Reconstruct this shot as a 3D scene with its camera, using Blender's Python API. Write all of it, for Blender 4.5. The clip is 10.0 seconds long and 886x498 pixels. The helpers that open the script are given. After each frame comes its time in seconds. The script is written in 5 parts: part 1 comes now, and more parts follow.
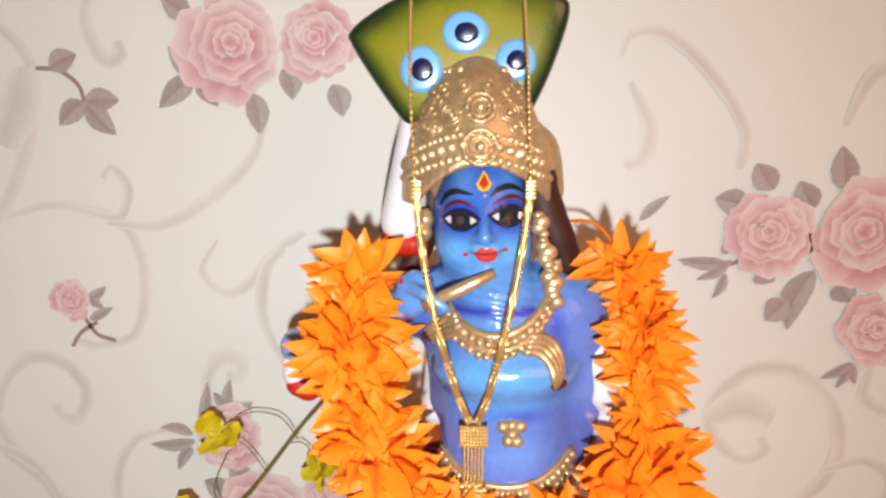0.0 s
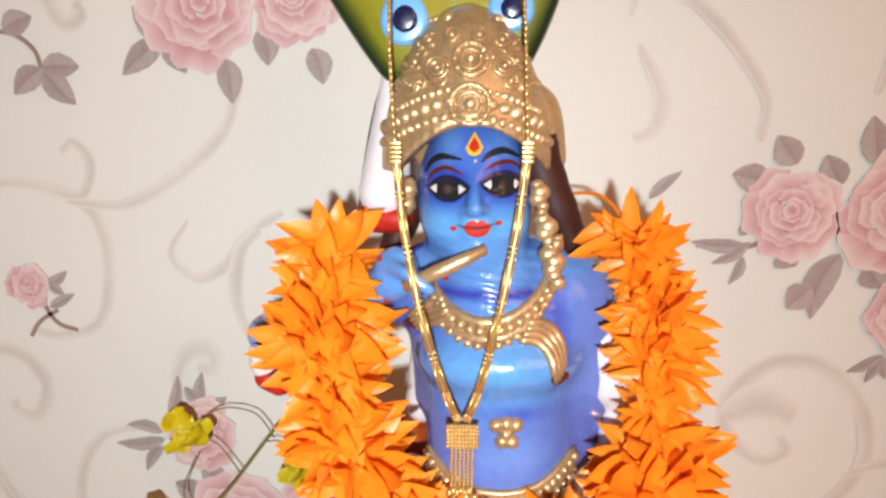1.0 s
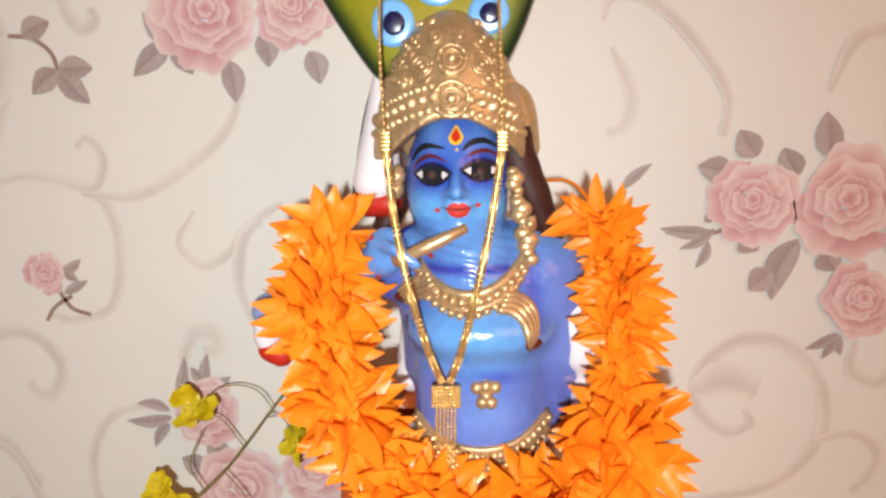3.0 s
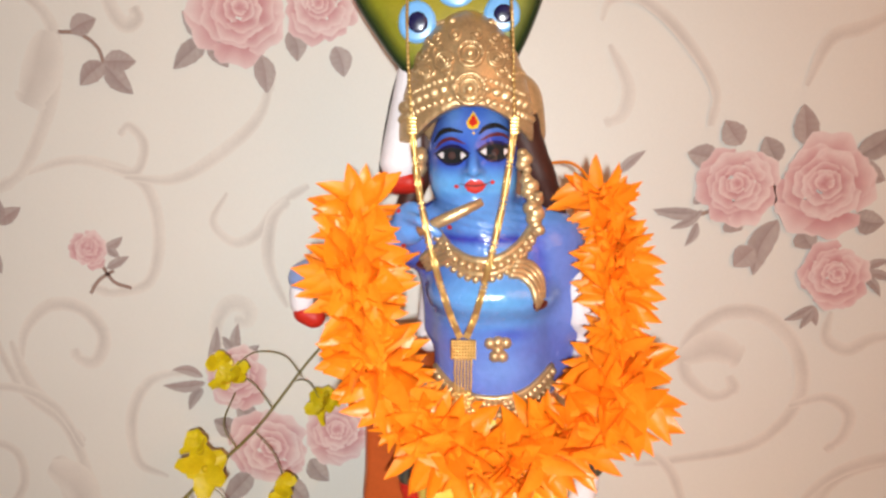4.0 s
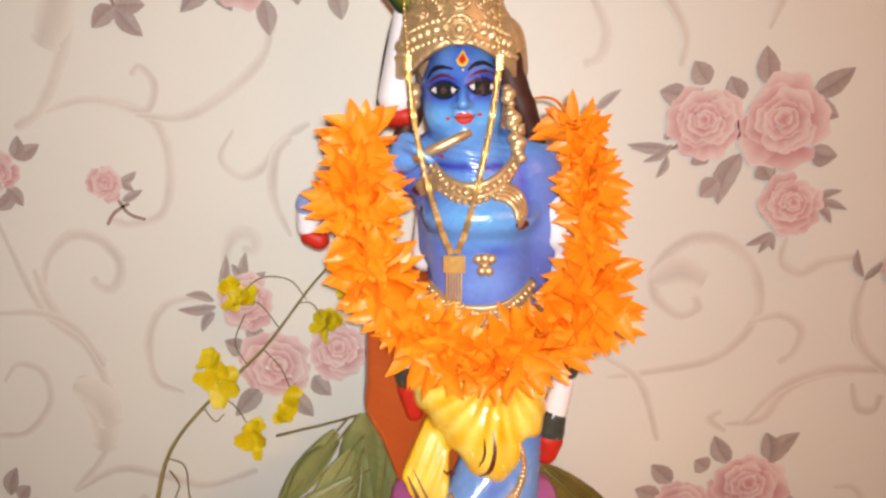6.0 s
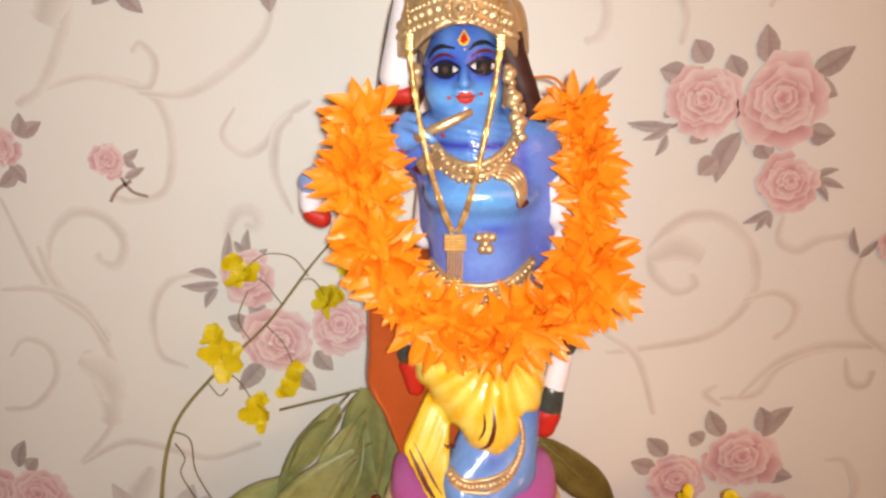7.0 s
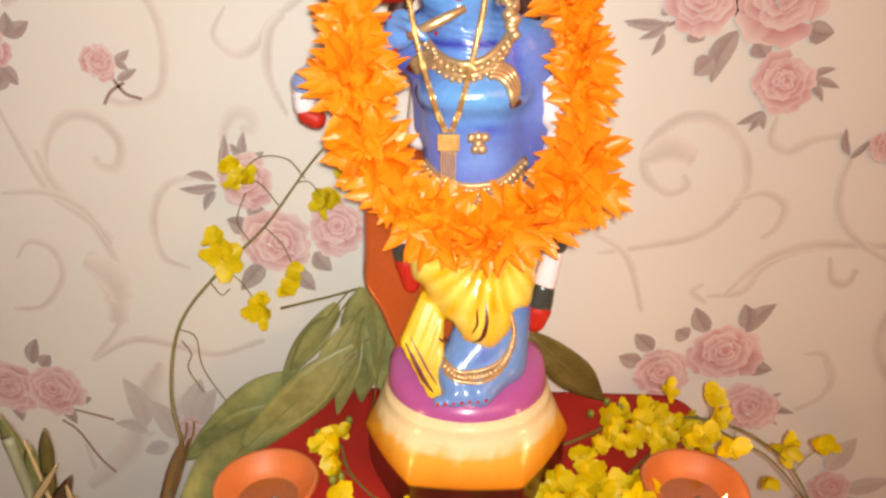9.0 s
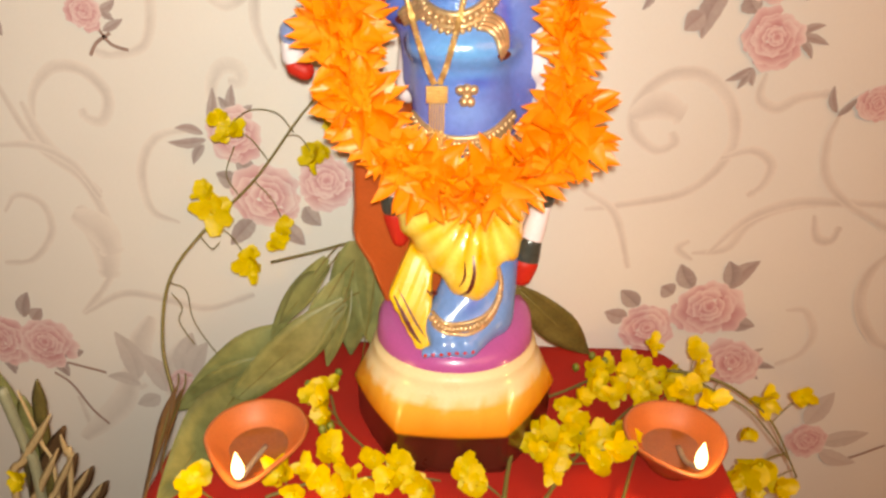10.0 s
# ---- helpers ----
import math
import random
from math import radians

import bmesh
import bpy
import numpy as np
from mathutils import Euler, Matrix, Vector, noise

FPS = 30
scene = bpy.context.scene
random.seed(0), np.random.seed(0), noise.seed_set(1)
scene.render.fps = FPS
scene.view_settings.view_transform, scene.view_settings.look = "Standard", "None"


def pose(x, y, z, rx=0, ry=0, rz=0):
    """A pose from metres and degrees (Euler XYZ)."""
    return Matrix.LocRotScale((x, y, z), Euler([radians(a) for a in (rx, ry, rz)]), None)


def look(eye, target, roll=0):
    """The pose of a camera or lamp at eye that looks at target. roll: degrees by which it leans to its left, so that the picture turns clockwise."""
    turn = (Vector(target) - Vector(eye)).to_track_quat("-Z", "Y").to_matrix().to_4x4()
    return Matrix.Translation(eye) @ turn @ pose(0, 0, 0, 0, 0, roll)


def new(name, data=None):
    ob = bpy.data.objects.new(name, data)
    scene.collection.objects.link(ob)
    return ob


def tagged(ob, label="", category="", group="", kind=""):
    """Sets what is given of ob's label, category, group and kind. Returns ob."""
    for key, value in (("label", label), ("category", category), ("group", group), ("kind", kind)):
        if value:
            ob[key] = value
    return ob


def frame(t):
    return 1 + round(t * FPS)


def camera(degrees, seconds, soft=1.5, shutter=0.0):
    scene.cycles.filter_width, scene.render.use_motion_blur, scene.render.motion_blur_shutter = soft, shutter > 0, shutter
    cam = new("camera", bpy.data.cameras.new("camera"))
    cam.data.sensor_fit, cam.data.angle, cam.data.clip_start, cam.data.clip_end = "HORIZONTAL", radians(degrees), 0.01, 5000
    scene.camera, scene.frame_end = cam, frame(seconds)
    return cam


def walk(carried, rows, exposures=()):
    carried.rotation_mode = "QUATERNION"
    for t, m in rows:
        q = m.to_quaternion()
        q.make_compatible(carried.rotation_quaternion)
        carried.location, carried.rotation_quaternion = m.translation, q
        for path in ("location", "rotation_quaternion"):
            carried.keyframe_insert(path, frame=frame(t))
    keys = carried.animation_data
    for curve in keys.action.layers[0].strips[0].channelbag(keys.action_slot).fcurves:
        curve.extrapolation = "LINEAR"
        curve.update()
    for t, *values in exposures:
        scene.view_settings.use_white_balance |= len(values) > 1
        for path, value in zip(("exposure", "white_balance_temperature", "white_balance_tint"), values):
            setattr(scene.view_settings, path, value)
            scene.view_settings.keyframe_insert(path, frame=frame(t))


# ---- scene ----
LENS = 63.97
cam = camera(LENS, 10.0, soft=2.7)
TABLE_Z = 0.75        # height of the table top
WALL_Y = 0.593       # front face of the papered wall
# seconds, x, y, z, yaw, pitch, roll
PATH = [
    (0.0, -0.0001, 0.0000, 1.2748, 4.15, -9.19, 0.15),
    (0.5, 0.0035, 0.0286, 1.2587, 3.96, -9.74, 0.23),
    (1.0, 0.0050, 0.0500, 1.2546, 4.29, -9.47, 0.09),
    (1.5, 0.0053, 0.0568, 1.2513, 4.28, -9.26, 0.33),
    (2.0, 0.0077, 0.0533, 1.2526, 4.16, -8.23, 0.29),
    (2.5, 0.0123, 0.0361, 1.2450, 4.07, -8.46, 0.54),
    (2.7, 0.0146, 0.0247, 1.2478, 4.02, -8.77, 0.37),
    (3.8, 0.0083, -0.0431, 1.2405, 3.85, -9.20, 0.11),
    (4.0, 0.0047, -0.0539, 1.2391, 3.74, -9.22, -0.01),
    (4.5, 0.0024, -0.0765, 1.2363, 3.36, -9.21, 0.11),
    (5.0, -0.0013, -0.0865, 1.2291, 3.21, -9.90, 0.11),
    (5.5, 0.0046, -0.1007, 1.2288, 2.99, -11.19, 0.28),
    (5.7, 0.0050, -0.1085, 1.2286, 2.87, -12.19, 0.17),
    (6.8, 0.0049, -0.1199, 1.2347, 2.73, -14.34, -0.13),
    (7.0, 0.0033, -0.1216, 1.2341, 2.65, -15.14, -0.09),
    (7.5, 0.0030, -0.1249, 1.2340, 2.57, -16.64, -0.19),
    (8.0, 0.0032, -0.1276, 1.2327, 2.53, -18.43, -0.39),
    (8.5, 0.0023, -0.1310, 1.2332, 2.61, -20.46, -0.19),
    (9.0, 0.0078, -0.1346, 1.2318, 2.50, -22.57, 0.04),
    (9.5, 0.0117, -0.1358, 1.2266, 2.33, -24.51, -0.25),
    (10.0, 0.0113, -0.1427, 1.2265, 2.03, -25.57, -0.53),
]
EXPOSURES = [(0.0, -0.10, 6650, 10), (4.5, -0.19, 7100, 13), (7.5, -0.12, 7300, 14), (9.0, -0.05, 7700, 14), (10.0, -0.03, 8400, 13)]
walk(cam, [(t, pose(x, y, z, 90 + pitch, roll, yaw)) for t, x, y, z, yaw, pitch, roll in PATH], EXPOSURES)

# ---- light ----
world = bpy.data.worlds.new("room_dark")
scene.world = world
world.use_nodes = True
world.node_tree.nodes["Background"].inputs["Color"].default_value = (1.0, 0.86, 0.72, 1)
world.node_tree.nodes["Background"].inputs["Strength"].default_value = 0.02


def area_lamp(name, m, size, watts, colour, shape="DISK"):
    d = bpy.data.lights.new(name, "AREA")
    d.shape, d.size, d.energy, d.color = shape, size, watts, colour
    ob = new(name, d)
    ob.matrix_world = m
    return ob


# fixed lamp behind the lens, standing in for the torch carried beside it
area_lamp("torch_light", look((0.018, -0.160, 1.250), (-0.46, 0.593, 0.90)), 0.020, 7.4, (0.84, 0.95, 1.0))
# unseen wide warm disc, added to warm the right of the wall
area_lamp("warm_fill_light", look((1.15, -0.75, 1.95), (0.3, 0.59, 1.05)), 1.2, 12.6, (1.0, 0.48, 0.24))

# ---- materials ----
def rgba(c):
    return (c[0], c[1], c[2], 1.0)


def material(name, colour, rough=0.5, metal=0.0, vary=0.12, grain=400.0, bump=0.1, blotch=25.0, coat=0.0, island=0.0,
             objvar=0.0, second=None, translucent=0.0, attribute="", spec=0.5, bump_dist=0.0006):
    """Painted or natural surface: base colour varied at two scales, with fine relief."""
    m = bpy.data.materials.new(name)
    m.use_nodes = True
    nt = m.node_tree
    nodes, links = nt.nodes, nt.links
    b = nodes["Principled BSDF"]
    tc = nodes.new("ShaderNodeTexCoord")
    n1 = nodes.new("ShaderNodeTexNoise")
    n1.inputs["Scale"].default_value, n1.inputs["Detail"].default_value = blotch, 4.0
    n2 = nodes.new("ShaderNodeTexNoise")
    n2.inputs["Scale"].default_value, n2.inputs["Detail"].default_value = grain, 3.0
    links.new(tc.outputs["Object"], n1.inputs["Vector"])
    links.new(tc.outputs["Object"], n2.inputs["Vector"])
    add = nodes.new("ShaderNodeMath")
    add.operation = "ADD"
    links.new(n1.outputs["Fac"], add.inputs[0])
    links.new(n2.outputs["Fac"], add.inputs[1])
    last = add.outputs[0]
    if objvar:
        oi = nodes.new("ShaderNodeObjectInfo")
        a2 = nodes.new("ShaderNodeMath")
        a2.operation = "MULTIPLY_ADD"
        links.new(oi.outputs["Random"], a2.inputs[0])
        a2.inputs[1].default_value = objvar
        links.new(last, a2.inputs[2])
        last = a2.outputs[0]
    if island:
        ge = nodes.new("ShaderNodeNewGeometry")
        a3 = nodes.new("ShaderNodeMath")
        a3.operation = "MULTIPLY_ADD"
        links.new(ge.outputs["Random Per Island"], a3.inputs[0])
        a3.inputs[1].default_value = island
        links.new(last, a3.inputs[2])
        last = a3.outputs[0]
    mr = nodes.new("ShaderNodeMapRange")
    top = 1.45 + objvar + island
    mr.inputs["From Min"].default_value, mr.inputs["From Max"].default_value = 0.55, top
    links.new(last, mr.inputs["Value"])
    mix = nodes.new("ShaderNodeMix")
    mix.data_type = "RGBA"
    links.new(mr.outputs["Result"], mix.inputs["Factor"])
    dark = tuple(v * (1 - vary) for v in colour)
    lite = second or tuple(min(1.0, v * (1 + vary)) for v in colour)
    mix.inputs["A"].default_value, mix.inputs["B"].default_value = rgba(dark), rgba(lite)
    out = mix.outputs["Result"]
    if attribute:
        at = nodes.new("ShaderNodeVertexColor")
        at.layer_name = attribute
        mul = nodes.new("ShaderNodeMix")
        mul.data_type, mul.blend_type = "RGBA", "MULTIPLY"
        mul.inputs["Factor"].default_value = 1.0
        links.new(out, mul.inputs["A"])
        links.new(at.outputs["Color"], mul.inputs["B"])
        out = mul.outputs["Result"]
    links.new(out, b.inputs["Base Color"])
    rr = nodes.new("ShaderNodeMapRange")
    rr.inputs["To Min"].default_value, rr.inputs["To Max"].default_value = max(0.02, rough - 0.08), min(1, rough + 0.08)
    links.new(n1.outputs["Fac"], rr.inputs["Value"])
    links.new(rr.outputs["Result"], b.inputs["Roughness"])
    b.inputs["Metallic"].default_value = metal
    b.inputs["Specular IOR Level"].default_value = spec
    b.inputs["Coat Weight"].default_value = coat
    b.inputs["Coat Roughness"].default_value = 0.12
    if bump:
        bp = nodes.new("ShaderNodeBump")
        bp.inputs["Strength"].default_value, bp.inputs["Distance"].default_value = bump, bump_dist
        links.new(add.outputs[0], bp.inputs["Height"])
        links.new(bp.outputs["Normal"], b.inputs["Normal"])
    if translucent:
        tr = nodes.new("ShaderNodeBsdfTranslucent")
        links.new(out, tr.inputs["Color"])
        ms = nodes.new("ShaderNodeMixShader")
        ms.inputs[0].default_value = translucent
        links.new(b.outputs[0], ms.inputs[1])
        links.new(tr.outputs[0], ms.inputs[2])
        links.new(ms.outputs[0], nodes["Material Output"].inputs["Surface"])
    return m


M_PAPER = material("wallpaper", (0.735, 0.70, 0.645), 0.55, vary=0.05, grain=900, bump=0.25, blotch=6)
M_PLASTER = material("plaster", (0.70, 0.62, 0.54), 0.8, vary=0.08)
M_FLOOR = material("floor_tile", (0.45, 0.40, 0.34), 0.35, vary=0.12)
M_RED = material("red_cloth", (0.42, 0.011, 0.003), 0.85, vary=0.22, grain=1400, bump=0.5, blotch=12)
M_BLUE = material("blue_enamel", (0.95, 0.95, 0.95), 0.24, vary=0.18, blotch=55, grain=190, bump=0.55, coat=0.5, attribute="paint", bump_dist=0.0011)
M_GOLD = material("gold_paint", (0.58, 0.385, 0.20), 0.36, metal=0.60, vary=0.30, blotch=120, grain=600, bump=0.35)
M_GOLD_METAL = material("gold_plated", (0.72, 0.48, 0.18), 0.32, metal=0.75, vary=0.15, blotch=200)
M_YELLOW = material("yellow_enamel", (0.95, 0.95, 0.95), 0.28, vary=0.2, blotch=45, bump=0.1, coat=0.4, attribute="paint")
M_WHITE = material("white_enamel", (0.78, 0.70, 0.72), 0.3, vary=0.08, coat=0.3)
M_SRED = material("red_enamel", (0.50, 0.022, 0.012), 0.5, vary=0.15, coat=0.0, spec=0.25)
M_BLACK = material("black_enamel", (0.016, 0.018, 0.020), 0.18, vary=0.2)
M_NAVY = material("navy_enamel", (0.012, 0.012, 0.06), 0.25, vary=0.4, coat=0.4)
M_SKY = material("sky_blue_enamel", (0.16, 0.42, 0.78), 0.3, vary=0.12, coat=0.3)
M_GREEN = material("peacock_green_enamel", (0.95, 0.95, 0.95), 0.25, vary=0.2, blotch=30, coat=0.5, attribute="paint")
M_HAIR = material("dark_brown_enamel", (0.045, 0.012, 0.008), 0.55, vary=0.3, spec=0.3)
M_MAROON = material("maroon_enamel", (0.10, 0.014, 0.010), 0.3, vary=0.2)
M_PURPLE = material("magenta_enamel", (0.42, 0.085, 0.28), 0.32, vary=0.1, coat=0.3)
M_BASE = material("pedestal_enamel", (0.85, 0.85, 0.85), 0.3, vary=0.06, coat=0.35, attribute="paint")
M_CHAR = material("charcoal_enamel", (0.045, 0.048, 0.040), 0.3, vary=0.35, blotch=120, bump=0.4, coat=0.3)
M_TRUNK = material("rust_enamel", (0.42, 0.075, 0.015), 0.35, vary=0.15, blotch=30, coat=0.3)
M_PETAL = material("orange_petal_plastic", (0.98, 0.215, 0.006), 0.40, vary=0.06, second=(1.0, 0.315, 0.022), blotch=60, grain=260, bump=0.3, objvar=0.5, translucent=0.14)
M_PETAL_REST = material("orange_petal_plastic_joined", (0.98, 0.215, 0.006), 0.40, vary=0.06, second=(1.0, 0.315, 0.022), blotch=60, grain=260, bump=0.3, island=0.5, translucent=0.14)
M_CLAY = material("terracotta", (0.45, 0.125, 0.036), 0.45, vary=0.22, grain=700, bump=0.3, coat=0.25)
M_LEAF = material("mango_leaf", (0.14, 0.155, 0.05), 0.42, vary=0.35, blotch=30, grain=90, bump=0.25, second=(0.34, 0.34, 0.125), objvar=0.4, translucent=0.12)
M_STEM = material("green_stem", (0.17, 0.14, 0.035), 0.6, vary=0.3)
M_BLOOM = material("yellow_blossom", (0.82, 0.58, 0.008), 0.5, vary=0.3, second=(0.92, 0.72, 0.02), blotch=90, bump=0.2, objvar=0.4, island=0.4, translucent=0.3)


# ---- building helpers ----
def mesh_object(name, bm, mats, smooth=True):
    me = bpy.data.meshes.new(name)
    bm.to_mesh(me)
    bm.free()
    for m in (mats if isinstance(mats, (list, tuple)) else [mats]):
        me.materials.append(m)
    if smooth:
        me.polygons.foreach_set("use_smooth", [True] * len(me.polygons))
    return new(name, me)


def part(name, bm, mat, parent, label="", smooth=True):
    ob = mesh_object(name, bm, mat, smooth)
    ob.parent = parent
    if label:
        tagged(ob, label)
    return ob


def thing(name, label, category, group="", at=(0, 0, 0)):
    e = new(name)
    e.location = at
    e.empty_display_size = 0.02
    return tagged(e, label, category, group)


def box(bm, lo, hi, bevel=0.0, mat=0):
    g = bmesh.ops.create_cube(bm, size=1.0)
    vs = g["verts"]
    for v in vs:
        v.co = Vector([lo[i] + (v.co[i] + 0.5) * (hi[i] - lo[i]) for i in range(3)])
    fs = list({f for v in vs for f in v.link_faces})
    for f in fs:
        f.material_index = mat
    if bevel:
        es = list({e for f in fs for e in f.edges})
        bmesh.ops.bevel(bm, geom=es, offset=bevel, segments=2, affect="EDGES", profile=0.6)
    return bm


def tube(bm, pts, radii, sides=8, mat=0, cap=True):
    """A round tube along points; radii is a number or one for each point."""
    pts = [Vector(p) for p in pts]
    if not isinstance(radii, (list, tuple)):
        radii = [radii] * len(pts)
    ring_prev, up = None, None
    rings = []
    for i, p in enumerate(pts):
        d = (pts[min(i + 1, len(pts) - 1)] - pts[max(i - 1, 0)]).normalized()
        if up is None:
            up = Vector((0, 0, 1)) if abs(d.z) < 0.9 else Vector((1, 0, 0))
        s = d.cross(up).normalized()
        up = s.cross(d).normalized()
        rings.append([bm.verts.new(p + (s * math.cos(a) + up * math.sin(a)) * radii[i])
                      for a in (2 * math.pi * k / sides for k in range(sides))])
    for a, b in zip(rings, rings[1:]):
        for k in range(sides):
            f = bm.faces.new((a[k], a[(k + 1) % sides], b[(k + 1) % sides], b[k]))
            f.material_index = mat
    if cap:
        for r in (rings[0][::-1], rings[-1]):
            bm.faces.new(r).material_index = mat
    return bm


def lathe(bm, profile, sides=48, mat=0, centre=(0, 0, 0), sx=1.0, sy=1.0):
    c = Vector(centre)
    rings = []
    for r, z in profile:
        if r < 1e-6:
            rings.append([bm.verts.new(c + Vector((0, 0, z)))])
        else:
            rings.append([bm.verts.new(c + Vector((r * sx * math.cos(a), r * sy * math.sin(a), z)))
                          for a in (2 * math.pi * k / sides for k in range(sides))])
    for a, b in zip(rings, rings[1:]):
        for k in range(sides):
            q = [a[k % len(a)], a[(k + 1) % len(a)], b[(k + 1) % len(b)], b[k % len(b)]]
            q = list(dict.fromkeys(q))
            if len(q) > 2:
                bm.faces.new(q).material_index = mat
    return bm


def ball(bm, c, r, mat=0, seg=8, rings=6, scale=(1, 1, 1)):
    g = bmesh.ops.create_uvsphere(bm, u_segments=seg, v_segments=rings, radius=1.0)
    for v in g["verts"]:
        v.co = Vector((c[0] + v.co.x * r * scale[0], c[1] + v.co.y * r * scale[1], c[2] + v.co.z * r * scale[2]))
        for f in v.link_faces:
            f.material_index = mat
    return bm


def curve_points(ctrl, n):
    """Catmull-Rom through the control points."""
    P = [np.array(c, float) for c in ctrl]
    P = [2 * P[0] - P[1]] + P + [2 * P[-1] - P[-2]]
    out = []
    segs = len(P) - 3
    for k in range(n):
        u = k / (n - 1) * segs
        i = min(int(u), segs - 1)
        t = u - i
        a, b, c, d = P[i:i + 4]
        out.append(0.5 * (2 * b + (c - a) * t + (2 * a - 5 * b + 4 * c - d) * t * t + (3 * b - a - 3 * c + d) * t ** 3))
    return out


# signed distances, for the modelled clay shapes
def s_ball(P, c, r):
    r = np.array(r if isinstance(r, (list, tuple)) else (r, r, r), float)
    q = (P - np.array(c)) / r
    k = np.sqrt((q * q).sum(1)) + 1e-9
    g = np.sqrt(((q / r) ** 2).sum(1)) + 1e-9
    return k * (k - 1) / g


def s_limb(P, a, b, ra, rb):
    a, b = np.array(a, float), np.array(b, float)
    d = b - a
    t = np.clip(((P - a) @ d) / (d @ d), 0, 1)
    return np.sqrt(((P - a - t[:, None] * d) ** 2).sum(1)) - (ra + (rb - ra) * t)


def join(ds, k=0.008):
    out = ds[0]
    for d in ds[1:]:
        h = np.clip(0.5 + 0.5 * (d - out) / k, 0, 1)
        out = d * (1 - h) + out * h - k * h * (1 - h)
    return out


def clay(sdf, lo, hi, h):
    """A closed mesh round the zero of a signed distance, as arrays of points and quads."""
    ax = [np.arange(lo[i], hi[i] + h, h) for i in range(3)]
    n = [len(a) for a in ax]
    G = np.stack(np.meshgrid(*ax, indexing="ij"), -1)
    V = np.concatenate([sdf(c) for c in np.array_split(G.reshape(-1, 3), max(1, G.size // 600000))]).reshape(n)
    acc = np.zeros([m - 1 for m in n] + [3])
    cnt = np.zeros([m - 1 for m in n])
    quads_src = []
    for d in range(3):
        a = [slice(None)] * 3
        b = [slice(None)] * 3
        a[d], b[d] = slice(0, -1), slice(1, None)
        va, vb = V[tuple(a)], V[tuple(b)]
        idx = np.argwhere((va < 0) != (vb < 0))
        x, y = va[tuple(idx.T)], vb[tuple(idx.T)]
        pos = G[tuple(idx.T)].copy()
        pos[:, d] += x / (x - y) * h
        o1, o2 = [e for e in range(3) if e != d]
        ok = (idx[:, o1] > 0) & (idx[:, o2] > 0) & (idx[:, o1] < n[o1] - 1) & (idx[:, o2] < n[o2] - 1)
        idx, pos, neg = idx[ok], pos[ok], (x < 0)[ok]
        cells = []
        for s1, s2 in ((0, 0), (1, 0), (1, 1), (0, 1)):
            c = idx.copy()
            c[:, o1] -= s1
            c[:, o2] -= s2
            np.add.at(acc, tuple(c.T), pos)
            np.add.at(cnt, tuple(c.T), 1)
            cells.append(c)
        flip = neg if d != 1 else ~neg
        quads_src.append((cells, flip))
    used = np.argwhere(cnt > 0)
    ids = -np.ones(cnt.shape, int)
    ids[tuple(used.T)] = np.arange(len(used))
    verts = acc[tuple(used.T)] / cnt[tuple(used.T)][:, None]
    quads = []
    for cells, flip in quads_src:
        q = np.stack([ids[tuple(c.T)] for c in cells], 1)
        q[~flip] = q[~flip][:, ::-1]
        quads.append(q[:, ::-1])
    return verts, np.concatenate(quads)


def add_arrays(bm, verts, quads, mat=0):
    vs = [bm.verts.new(v) for v in verts.tolist()]
    for q in quads.tolist():
        f = bm.faces.new([vs[i] for i in q])
        f.material_index = mat
    return vs

# ---- the room ----
def wall(name, lo, hi, mat, label):
    return tagged(mesh_object(name, box(bmesh.new(), lo, hi), mat, False), label, "wall", kind="structure")


wall_back = wall("wall_north", (-2.0, WALL_Y, 0), (2.0, WALL_Y + 0.12, 2.7), M_PAPER, "cream wallpaper with pink roses and grey scrolls")
wall("wall_west", (-2.12, -2.4, 0), (-2.0, WALL_Y + 0.12, 2.7), M_PLASTER, "plain cream plastered wall")
wall("wall_east", (2.0, -2.4, 0), (2.12, WALL_Y + 0.12, 2.7), M_PLASTER, "plain cream plastered wall")
wall("wall_south", (-2.12, -2.52, 0), (2.12, -2.4, 2.7), M_PLASTER, "plain cream plastered wall")
tagged(mesh_object("floor", box(bmesh.new(), (-2.12, -2.52, -0.1), (2.12, WALL_Y + 0.12, 0)), M_FLOOR, False), "beige stone floor", "floor", kind="structure")
tagged(mesh_object("ceiling", box(bmesh.new(), (-2.12, -2.52, 2.7), (2.12, WALL_Y + 0.12, 2.8)), M_PLASTER, False), "plain white ceiling", "ceiling", kind="structure")


def table():
    t = thing("table", "small wooden table against the papered wall under a red cloth", "table", at=(0, 0, 0))
    x0, x1, y0, y1 = -0.262, 0.258, 0.10, WALL_Y - 0.012
    part("tabletop", box(bmesh.new(), (x0, y0, TABLE_Z - 0.03), (x1, y1, TABLE_Z - 0.004), 0.004), M_TRUNK, t, "brown painted tabletop")
    for x in (x0 + 0.03, x1 - 0.03):
        for y in (y0 + 0.03, y1 - 0.03):
            part("leg", box(bmesh.new(), (x - 0.02, y - 0.02, 0), (x + 0.02, y + 0.02, TABLE_Z - 0.03), 0.003), M_TRUNK, t)
    return t


